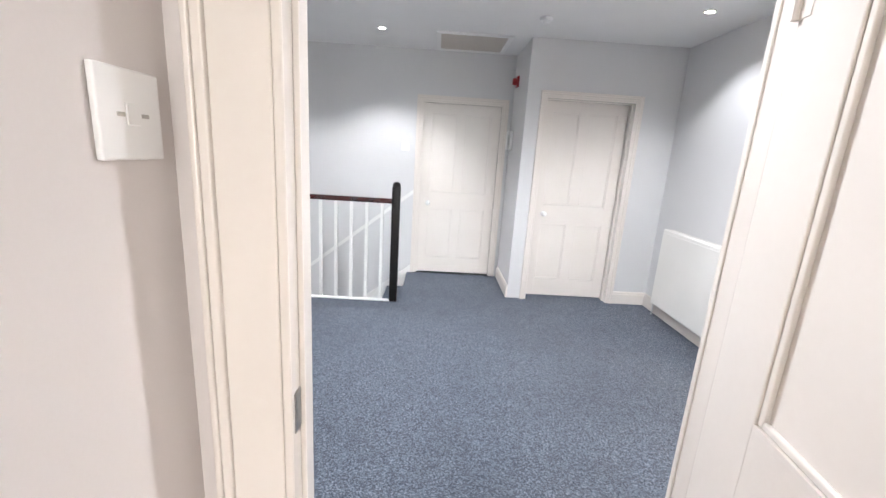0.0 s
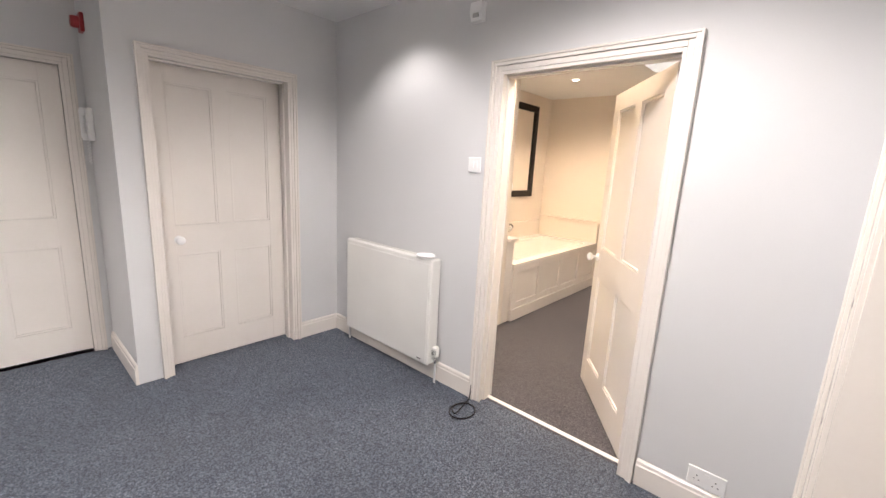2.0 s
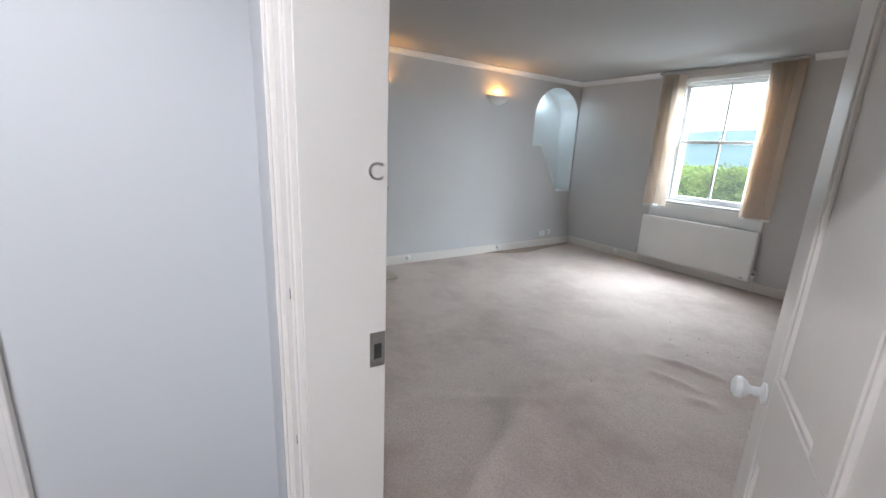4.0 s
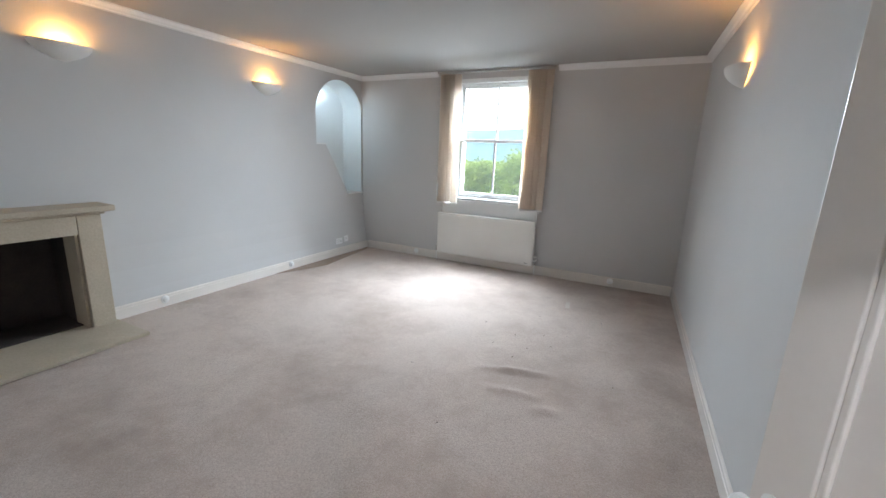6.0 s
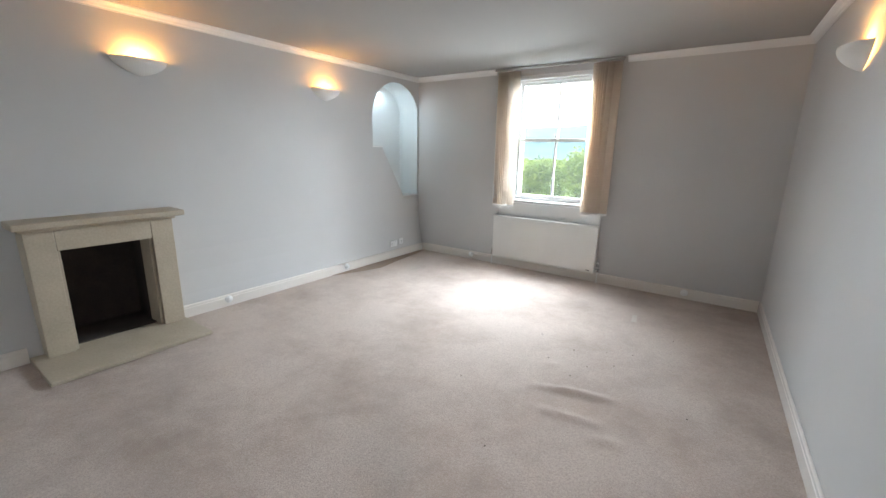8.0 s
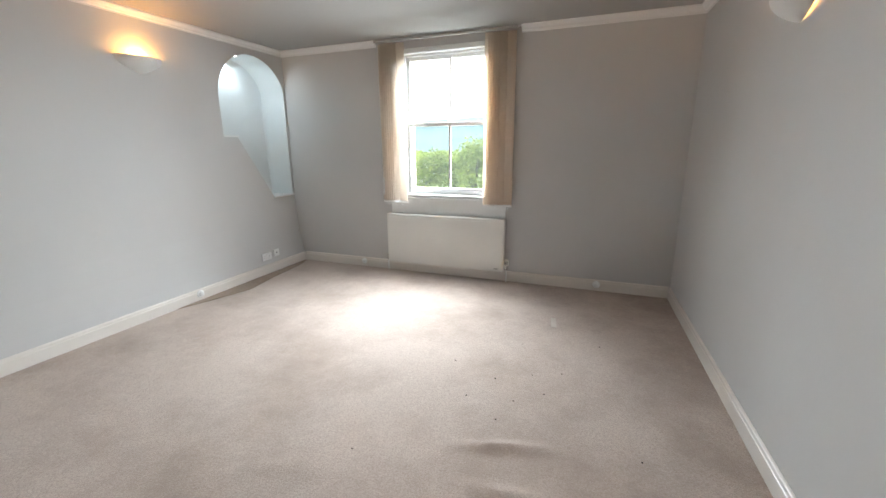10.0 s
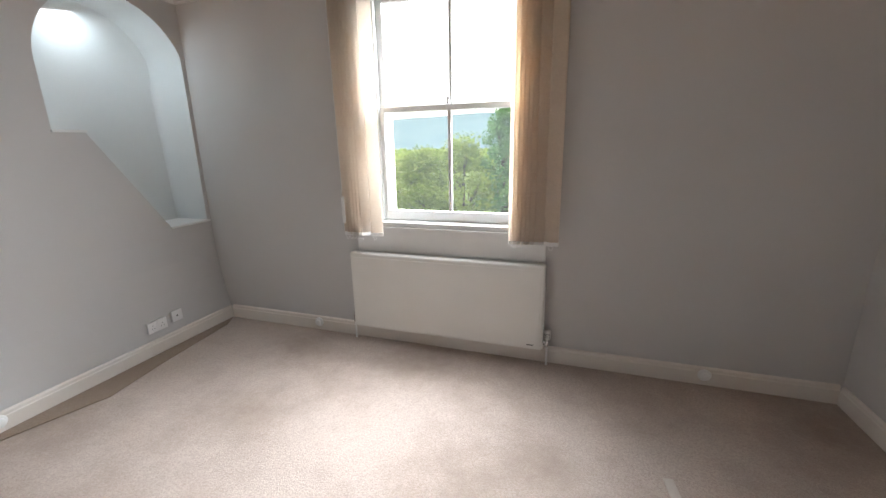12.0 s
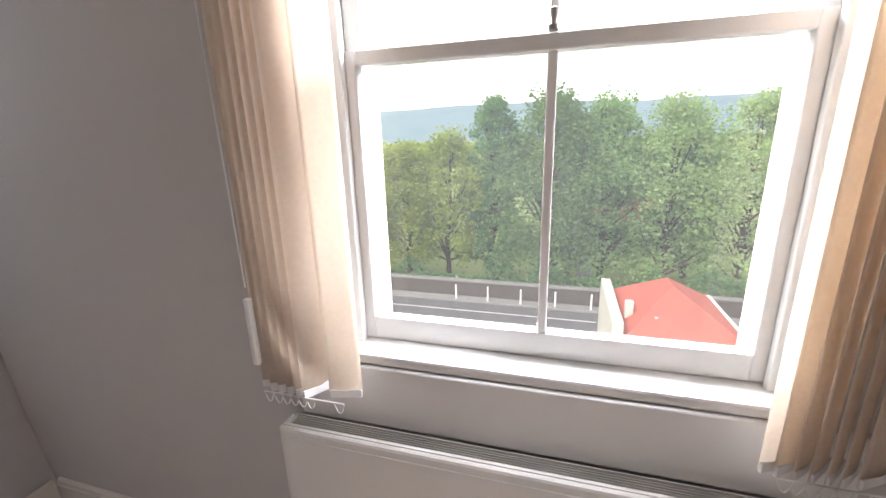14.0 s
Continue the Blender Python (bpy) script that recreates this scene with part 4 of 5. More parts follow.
def socket_details():
    out = []
    for cx in (-0.036, 0.036):
        out += [("pin_hole", (cx - 0.002, cx + 0.002, -0.0108, -0.009, 0.004, 0.012), DARK), ("pin_hole", (cx - 0.013, cx - 0.007, -0.0108, -0.009, -0.014, -0.010), DARK), ("pin_hole", (cx + 0.007, cx + 0.013, -0.0108, -0.009, -0.014, -0.010), DARK)]
    return out + [("rocker", (-0.009, -0.001, -0.013, -0.009, 0.012, 0.030), PLASTIC), ("rocker", (0.001, 0.009, -0.013, -0.009, 0.012, 0.030), PLASTIC)]


plate("light_switch", pose(2.525, FAR_Y, 1.495), 0.09, 0.088, "white plastic light switch on the stair wall", "light switch", [rocker(0.0)])
plate("light_switch", pose(5.20, 3.91, 1.503, 0, 0, -90), 0.09, 0.088, "white double light switch beside the bathroom doorway", "light switch", [rocker(-0.014), rocker(0.014)])
plate("double_socket", pose(5.20, 2.50, 0.185, 0, 0, -90), 0.146, 0.086, "white double power socket above the skirting", "socket", socket_details())
plate("double_socket", pose(8.495, -2.53, 0.205, 0, 0, -90), 0.146, 0.086, "white double power socket near the room corner", "socket", socket_details())
plate("aerial_socket", pose(8.497, -2.69, 0.218, 0, 0, -90), 0.086, 0.086, "white square aerial socket near the room corner", "socket", [("pin_hole", (-0.006, 0.006, -0.0112, -0.009, -0.006, 0.006), DARK)])
plate("fan_switch", pose(2.441, 1.893, 1.488, 0, 0, 90), 0.125, 0.125, "white square isolator switch on the cream wall", "switch", [("mark", (-0.030, -0.014, -0.0108, -0.009, -0.003, 0.003), STEEL), ("mark", (0.018, 0.034, -0.0108, -0.009, -0.003, 0.003), STEEL), ("rocker", (-0.012, 0.012, -0.0125, -0.009, -0.014, 0.016), PLASTIC)])
bell = thing("fire_alarm_sounder", "small red fire alarm sounder high on the wall", "alarm", pose(3.72, 5.91, 2.24, 0, 0, -90))
bm = bmesh.new()
box(bm, -0.045, 0.045, -0.022, 0, -0.055, 0.055, 0.006)
part("base", bm, RED, bell)
bm = bmesh.new()
lathe(bm, [(0, 0), (0.036, 0), (0.036, 0.03), (0.03, 0.042), (0.0, 0.045)], pose(0, -0.02, 0, 90), 20)
part("horn", bm, RED, bell, "", True)
phone = thing("entry_phone", "cream plastic door entry handset on the wall", "entry phone", pose(3.72, 5.97, 1.635, 0, 0, -90))
bm = bmesh.new()
box(bm, -0.045, 0.045, -0.03, 0, -0.105, 0.105, 0.008)
part("body", bm, PLASTIC, phone)
bm = bmesh.new()
box(bm, -0.04, -0.002, -0.058, -0.03, 0.055, 0.105, 0.008)
box(bm, -0.04, -0.002, -0.058, -0.03, -0.105, -0.055, 0.008)
box(bm, -0.036, -0.006, -0.062, -0.044, -0.09, 0.09, 0.006)
part("handset", bm, PLASTIC, phone, "cream handset")
bm = bmesh.new()
sweep(bm, [(-0.02 + 0.008 * math.cos(k * 1.1), -0.03 + 0.008 * math.sin(k * 1.1), -0.105 - 0.0035 * k) for k in range(44)], 0.0025, 5)
part("coiled_cord", bm, PLASTIC, phone, "", True)
pir = thing("alarm_sensor", "white plastic alarm sensor near the ceiling", "sensor", pose(5.20, 3.945, 2.345, 0, 0, -90))
bm = bmesh.new()
extrude_profile(bm, [(0, -0.05), (-0.03, -0.045), (-0.045, 0.0), (-0.04, 0.05), (0, 0.055)], -0.04, 0.04)
part("case", bm, PLASTIC, pir)
bm = bmesh.new()
box(bm, -0.02, 0.02, -0.0445, -0.036, -0.03, -0.008, 0.002)
part("lens", bm, STEEL, pir)

# round heating grommets on the skirting
def rosette(m):
    ob = thing("skirting_vent", "small round white plastic cap on the skirting", "vent cap", m, group="skirting caps")
    bm = bmesh.new()
    lathe(bm, [(0, 0), (0.036, 0), (0.038, 0.006), (0.034, 0.012), (0.024, 0.016), (0.022, 0.03), (0.015, 0.035), (0, 0.036)], None, 24)
    part("cap", bm, PLASTIC, ob, "", True)
    return ob


first = rosette(pose(8.457, -0.055, 0.07, 0, -90, 0))
for m in (pose(8.457, -1.59, 0.07, 0, -90, 0), pose(7.55, -3.182, 0.07, -90, 0, 0), pose(4.80, -3.182, 0.07, -90, 0, 0)):
    copy_thing(first, m)

# ---- ceiling fittings ----
hatch = thing("loft_hatch", "cream painted loft hatch with a moulded frame", "loft hatch", pose(3.19, 5.72, LAND_Z), kind="structure")
bm = bmesh.new()
for b in ((-0.36, 0.36, -0.34, -0.30), (-0.36, 0.36, 0.30, 0.34), (-0.36, -0.32, -0.30, 0.30), (0.32, 0.36, -0.30, 0.30)):
    box(bm, *b, -0.02, -0.001, 0.004)
part("frame", bm, WHITE, hatch)
bm = bmesh.new()
box(bm, -0.318, 0.318, -0.298, 0.298, -0.008, -0.001, 0.002)
part("lid", bm, BEIGE, hatch, "beige hatch lid")


def downlight(x, y, z, energy, degrees=110, colour=SPOT, group="landing downlights"):
    ob = thing("downlight", "small round white recessed downlight switched on", "downlight", pose(x, y, z), group=group)
    bm = bmesh.new()
    lathe(bm, [(0.030, -0.001), (0.045, -0.001), (0.046, -0.005), (0.040, -0.009), (0.031, -0.006), (0.030, -0.001)], None, 24)
    part("bezel", bm, WHITE, ob, "", True)
    bm = bmesh.new()
    lathe(bm, [(0, -0.003), (0.030, -0.003), (0.030, -0.0015), (0, -0.0015)], None, 20)
    part("bulb", bm, SPOTGLOW, ob, "glowing bulb face")
    spot_lamp("downlight_beam", (x, y, z - 0.02), energy, colour, degrees)


# the last four are unseen fittings, added to fill the landing with light
for x, y, power, cone in ((2.32, 5.43, 48, 108), (4.77, 4.45, 21, 118), (1.0, 5.5, 24, 112), (1.0, 3.6, 66, 112), (2.8, 3.0, 108, 160), (4.2, 3.0, 88, 160)):
    downlight(x, y, LAND_Z, power, cone)
downlight(8.72, -2.62, 2.448, 0.3, 125, (0.84, 0.95, 1.0), "niche light")
smoke = thing("smoke_detector", "round white smoke detector on the landing ceiling", "smoke detector", pose(3.70, 4.84, LAND_Z))
bm = bmesh.new()
lathe(bm, [(0, -0.045), (0.02, -0.045), (0.026, -0.038), (0.026, -0.028), (0.045, -0.024), (0.052, -0.012), (0.052, -0.001), (0, -0.001)], None, 26)
part("body", bm, PLASTIC, smoke, "", True)

# ---- bathroom ----
bath = thing("bath", "white bath set in a panelled white surround", "bath")
bm = bmesh.new()
for b in ((6.55, 8.62, 4.40, 4.50, 0.555, 0.585), (6.55, 8.62, 5.12, 5.298, 0.555, 0.585), (6.55, 6.75, 4.50, 5.12, 0.555, 0.585), (8.42, 8.62, 4.50, 5.12, 0.555, 0.585)):
    box(bm, *b, 0.004)
part("rim", bm, BATHWHITE, bath)
bm = bmesh.new()
rings = []
for f, inset in ((0, 0.0), (0.25, 0.02), (0.7, 0.05), (0.95, 0.10), (1, 0.18)):
    ring = []
    for k in range(32):
        a = 2 * math.pi * k / 32
        cx, sx = math.cos(a), math.sin(a)
        ring.append(bm.verts.new((7.585 + (0.85 - inset) * math.copysign(abs(cx) ** 0.35, cx), 4.81 + (0.32 - inset) * math.copysign(abs(sx) ** 0.35, sx), 0.58 - 0.42 * f)))
    rings.append(ring)
for a, b in zip(rings, rings[1:]):
    for k in range(32):
        bm.faces.new((a[k], a[(k + 1) % 32], b[(k + 1) % 32], b[k]))
bm.faces.new(rings[-1])
part("tub", bm, BATHWHITE, bath, "white acrylic tub", True)
bm = bmesh.new()
box(bm, 6.55, 8.62, 4.42, 4.45, 0.12, 0.555)
part("front_panel", bm, TRIM, bath)
bm = bmesh.new()
box(bm, 6.55, 8.62, 4.39, 4.45, 0.0, 0.12, 0.004)
part("plinth", bm, TRIM, bath)
for k in range(5):
    bm = bmesh.new()
    x = 6.55 + 0.4975 * k
    box(bm, x, x + 0.08, 4.402, 4.42, 0.12, 0.555, 0.003)
    part("stile", bm, TRIM, bath)
bm = bmesh.new()
box(bm, 6.55, 8.62, 4.404, 4.42, 0.49, 0.555, 0.003)
box(bm, 6.55, 8.62, 4.404, 4.42, 0.12, 0.18, 0.003)
part("rail", bm, TRIM, bath)
bm = bmesh.new()
box(bm, 6.56, 8.62, 5.25, 5.299, 0.585, 0.80, 0.004)
box(bm, 8.52, 8.618, 4.40, 5.25, 0.585, 0.84, 0.004)
box(bm, 8.50, 8.618, 4.37, 5.25, 0.84, 0.87, 0.004)
part("upstand", bm, CREAM, bath)
cab = thing("bath_end_cabinet", "white boxed-in ledge at the end of the bath", "cabinet")
bm = bmesh.new()
box(bm, 6.425, 6.545, 4.42, 5.298, 0, 0.82, 0.004)
part("body", bm, TRIM, cab)
bm = bmesh.new()
box(bm, 6.422, 6.56, 4.38, 5.298, 0.82, 0.85, 0.006)
part("top", bm, TRIM, cab)
tap = thing("bath_mixer", "chrome bath mixer tap on the boxed-in ledge", "tap", pose(6.49, 4.50, 0.85))
bm = bmesh.new()
lathe(bm, [(0, 0), (0.026, 0), (0.026, 0.006), (0.015, 0.012), (0.014, 0.10), (0, 0.105)], None, 18)
part("body", bm, CHROME, tap, "", True)
bm = bmesh.new()
sweep(bm, [(0, 0, 0.085), (0.05, 0, 0.115), (0.10, 0, 0.11), (0.125, 0, 0.08)], 0.011, 10)
part("spout", bm, CHROME, tap, "", True)
for y in (-0.05, 0.05):
    bm = bmesh.new()
    lathe(bm, [(0, 0), (0.012, 0), (0.02, 0.01), (0.021, 0.03), (0.012, 0.04), (0, 0.041)], pose(0, y, 0.06), 14)
    sweep(bm, [(0, 0, 0.05), (0, y, 0.06)], 0.009, 8)
    part("handle", bm, CHROME, tap, "", True)
hose = thing("shower_hose", "white hand shower hose looped on the wall beside the bath", "shower hose", pose(6.421, 4.50, 1.30))
bm = bmesh.new()
sweep(bm, [(0.02 + 0.006 * math.sin(a), 0.075 * math.sin(a), 0.03 - 0.075 * math.cos(a)) for a in [0.3 * k for k in range(19)]] + [(0.02, -0.02, 0.16)], 0.006, 8)
part("hose", bm, PLASTIC, hose, "", True)
bm = bmesh.new()
box(bm, 0.0, 0.03, -0.035, -0.005, 0.14, 0.20, 0.004)
part("wall_bracket", bm, CHROME, hose)
simple_box("wall_shower_side", (6.27, 6.42, 4.42, 5.3, 0, BATH_Z), CREAM, "white stub wall between shower and bath", "wall")
shower = thing("shower_enclosure", "shower cubicle with chrome frame and glass door", "shower")
bm = bmesh.new()
box(bm, 5.32, 6.268, 4.42, 5.298, 0, 0.12, 0.012)
part("tray", bm, BATHWHITE, shower, "white shower tray")
bm = bmesh.new()
box(bm, 6.225, 6.268, 4.42, 4.46, 0.12, 2.05, 0.004)
part("upright", bm, CHROME, shower, "chrome frame upright")
bm = bmesh.new()
box(bm, 6.21, 6.224, 4.43, 4.45, 0.12, 2.02, 0.002)
part("seal", bm, DARK, shower, "black door seal")
bm = bmesh.new()
box(bm, 5.34, 6.20, 4.437, 4.443, 0.14, 2.02)
part("glass_door", bm, CLEAR, shower).visible_shadow = False
bm = bmesh.new()
box(bm, 5.32, 6.268, 4.425, 4.455, 2.02, 2.05, 0.003)
part("top_rail", bm, CHROME, shower, "chrome top rail")
simple_box("shower_lining", (5.315, 6.266, 5.27, 5.299, 0.12, BATH_Z), YELLOW, "warm yellow shower wall lining", "wall lining")
mir = thing("wall_mirror", "wide mirror in a black frame above the bath", "mirror", pose(7.56, 5.298, 1.725))
for b in ((-0.70, 0.70, 0.51, 0.59), (-0.70, 0.70, -0.59, -0.51), (-0.70, -0.62, -0.51, 0.51), (0.62, 0.70, -0.51, 0.51)):
    bm = bmesh.new()
    box(bm, b[0], b[1], -0.03, 0, b[2], b[3], 0.004)
    part("frame_side", bm, BLACK, mir)
bm = bmesh.new()
box(bm, -0.62, 0.62, -0.012, -0.004, -0.51, 0.51)
part("mirror_glass", bm, MIRROR, mir)
BATHWARM = (1.0, 0.80, 0.62)
for x, y in ((7.57, 4.47), (6.85, 4.47), (5.75, 3.3), (5.8, 4.85)):
    downlight(x, y, BATH_Z, 62, 140, BATHWARM, "bathroom downlights")


bm = bmesh.new()
sweep(bm, [(5.02 + 0.10 * math.cos(a) * (1 - 0.03 * a), 3.74 + 0.085 * math.sin(a) * (1 - 0.03 * a), 0.006 + 0.002 * a) for a in [0.35 * k for k in range(28)]] + [(5.13, 3.78, 0.03), (5.165, 3.80, 0.06), (5.17, 3.805, 0.10)], 0.004, 7)
one("coiled_cable", bm, BLACK, "thin black cable coiled on the carpet by the doorway", "cable", smooth=True)
SPECKS = ((5.30, -1.75), (5.06, -1.15), (5.42, 0.16), (4.55, -0.75), (5.7, -1.35), (5.9, -0.35), (4.75, -1.9), (6.6, -1.6), (5.38, -1.22), (5.22, -1.02), (5.16, -1.34), (5.5, -0.98), (4.98, -1.42), (5.28, -0.82))
for k, (x, y) in enumerate(SPECKS):
    bm = bmesh.new()
    lathe(bm, [(0, 0), (0.009, 0.0), (0.007, 0.003), (0, 0.004)], pose(0, 0, 0, 0, 0, 40 * k) @ Matrix.Diagonal((0.45 + k * 5 % 7 * 0.11, 0.3 + k * 3 % 5 * 0.07, 0.7, 1)), 7)
    one("carpet_fluff", bm, SOOT, "small dark scrap of fluff on the beige carpet", "lint", "", "carpet fluff", m=pose(x, y, ripple(x, y) - 0.001))

TAPE = material("pale_cloth_tape", (0.60, 0.54, 0.48), 0.8, scale=10, grain=120, grain_mix=0.1, bump=0.1)
EDGE = carpet_material("darker_carpet_edge", ((0.26, 0.19, 0.14), (0.33, 0.25, 0.19), (0.40, 0.31, 0.25)), 110, 2.2, (0.28, 0.21, 0.16), 0.005)
bm = bmesh.new()
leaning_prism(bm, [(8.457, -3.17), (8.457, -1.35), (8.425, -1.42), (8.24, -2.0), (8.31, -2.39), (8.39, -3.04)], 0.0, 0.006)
one("carpet_edge_strip", bm, EDGE, "darker strip of carpet along the skirting", "carpet", "structure")
bm = bmesh.new()
box(bm, -0.022, 0.022, -0.095, 0.095, 0, 0.003, 0.001)
one("tape_scrap", bm, TAPE, "short pale strip of tape stuck to the carpet", "tape", m=pose(5.12, -2.22, 0.003, 0, 0, 8))

# ---- outside: street, park, hills ----
GRASS = material("park_grass", (0.17, 0.26, 0.07), 0.9, second=(0.24, 0.30, 0.10), scale=0.12, grain=6, grain_mix=0.3, bump=0.3, depth=0.03)
ASPHALT = material("grey_asphalt", (0.085, 0.085, 0.09), 0.85, second=(0.11, 0.11, 0.11), scale=0.6, grain=60, grain_mix=0.3, bump=0.3)
PAVING = material("grey_paving", (0.24, 0.235, 0.225), 0.85, second=(0.2, 0.2, 0.19), scale=0.8, grain=40, grain_mix=0.2, bump=0.2)
BRICKWALL = material("old_stone_wall", (0.10, 0.082, 0.07), 0.9, second=(0.065, 0.058, 0.05), scale=1.5, grain=12, grain_mix=0.4, bump=0.5, depth=0.02)
ROOFRED = material("red_roof_covering", (0.42, 0.105, 0.07), 0.75, second=(0.36, 0.085, 0.06), scale=1.5, grain=25, grain_mix=0.2, bump=0.3, depth=0.01)
RENDERED = material("cream_render", (0.55, 0.53, 0.48), 0.8, scale=0.8, grain=30, bump=0.2)
BARK = material("grey_brown_bark", (0.11, 0.085, 0.06), 0.9, second=(0.07, 0.055, 0.04), scale=3, grain=18, grain_mix=0.4, bump=0.6, depth=0.02)
# blue-grey tint of the far woods stands for haze over the distance
HILLWOOD = material("haze_tinted_hill", (0.10, 0.18, 0.21), 0.95, second=(0.16, 0.24, 0.26), scale=0.012, grain=0.15, grain_mix=0.5, bump=0.4, depth=3.0)


def leaf_material(name, colour, second):
    m = bpy.data.materials.new(name)
    m.use_nodes = True
    nt = m.node_tree
    diff, trans, mixer = (nt.nodes.new("ShaderNode" + k) for k in ("BsdfDiffuse", "BsdfTranslucent", "MixShader"))
    geo, tone, info, hsv, rng = (nt.nodes.new("ShaderNode" + k) for k in ("NewGeometry", "MixRGB", "ObjectInfo", "HueSaturation", "MapRange"))
    tone.inputs["Color1"].default_value, tone.inputs["Color2"].default_value = (*colour, 1), (*second, 1)
    nt.links.new(geo.outputs["Random Per Island"], tone.inputs["Fac"])
    nt.links.new(info.outputs["Random"], rng.inputs["Value"])
    rng.inputs["To Min"].default_value, rng.inputs["To Max"].default_value = 0.75, 1.3
    nt.links.new(rng.outputs[0], hsv.inputs["Value"])
    nt.links.new(tone.outputs[0], hsv.inputs["Color"])
    for n in (diff, trans):
        nt.links.new(hsv.outputs[0], n.inputs[0])
    mixer.inputs[0].default_value = 0.45
    nt.links.new(diff.outputs[0], mixer.inputs[1])
    nt.links.new(trans.outputs[0], mixer.inputs[2])
    nt.links.new(mixer.outputs[0], nt.nodes["Material Output"].inputs[0])
    return m


LEAF_DARK = leaf_material("deep_green_leaves", (0.10, 0.21, 0.085), (0.20, 0.34, 0.15))
LEAF_MID = leaf_material("mid_green_leaves", (0.15, 0.28, 0.10), (0.29, 0.44, 0.18))
LEAF_PALE = leaf_material("pale_green_leaves", (0.22, 0.36, 0.14), (0.38, 0.51, 0.22))
LEAF_LIGHT = leaf_material("yellow_green_leaves", (0.24, 0.36, 0.08), (0.43, 0.50, 0.15))
GZ = -9.0


def ground_sheet():
    bm = bmesh.new()
    n = 60
    rows = []
    for i in range(n + 1):
        row = []
        for j in range(n + 1):
            x = math.copysign(abs(2 * i / n - 1) ** 3 * 2400, 2 * i / n - 1)
            y = 60 - 2400 * (j / n) ** 3
            far = max(0.0, -y - 60) / 2300
            row.append(bm.verts.new((x, y, GZ - 0.05 - 2.5 * min(1, far * 12) + 1.2 * noise.noise((x * 0.01, y * 0.01, 3)) * min(1, far * 20))))
        rows.append(row)
    for i in range(n):
        for j in range(n):
            bm.faces.new((rows[i][j], rows[i + 1][j], rows[i + 1][j + 1], rows[i][j + 1]))
    return bm


one("ground", ground_sheet(), GRASS, "green park lawns reaching to the far hills", "ground", "structure", smooth=True)
simple_box("road", (-120, 120, -26.4, -19.6, GZ - 0.3, GZ + 0.0), ASPHALT, "grey asphalt street below the window", "road")
simple_box("pavement", (-120, 120, -27.2, -26.4, GZ - 0.3, GZ + 0.12), PAVING, "grey paved footway beside the street", "pavement", bevel=0.02)
simple_box("pavement_near", (-120, 120, -19.6, -17.9, GZ - 0.3, GZ + 0.12), PAVING, "grey paved footway on the near side", "pavement", bevel=0.02)
PAINT = material("white_road_paint", (0.62, 0.62, 0.6), 0.7, scale=3, grain=30, grain_mix=0.2)
lines = thing("road_markings", "worn pale line along the edge of the street", "road marking")
for k in range(-12, 16):
    bm = bmesh.new()
    box(bm, 4.2 * k, 4.2 * k + 4.1, -25.16, -25.06, GZ + 0.002, GZ + 0.008)
    part("dash", bm, PAINT, lines)
pw = thing("park_wall", "low dark stone wall with coping along the park", "wall")
bm = bmesh.new()
box(bm, -100, 100, -27.65, -27.3, GZ - 0.2, GZ + 1.05)
part("masonry", bm, BRICKWALL, pw)
for k in range(-24, 26):
    bm = bmesh.new()
    box(bm, 1.5 * k + 0.01, 1.5 * k + 1.49, -27.7, -27.25, GZ + 1.05, GZ + 1.17, 0.02)
    part("coping_stone", bm, PAVING, pw)
for k in range(9):
    bm = bmesh.new()
    lathe(bm, [(0, 0), (0.06, 0), (0.055, 0.85), (0.065, 0.87), (0.05, 0.97), (0, 1.0)], None, 12)
    one("bollard", bm, WHITE, "white street bollard at the kerb", "bollard", "", "street bollards", True, pose(-4 + 2.1 * k, -26.6, GZ + 0.12))
simple_box("park_path", (3.9, 5.0, -60, -27.7, GZ - 0.2, GZ + 0.02), PAVING, "pale path leading into the park", "path")


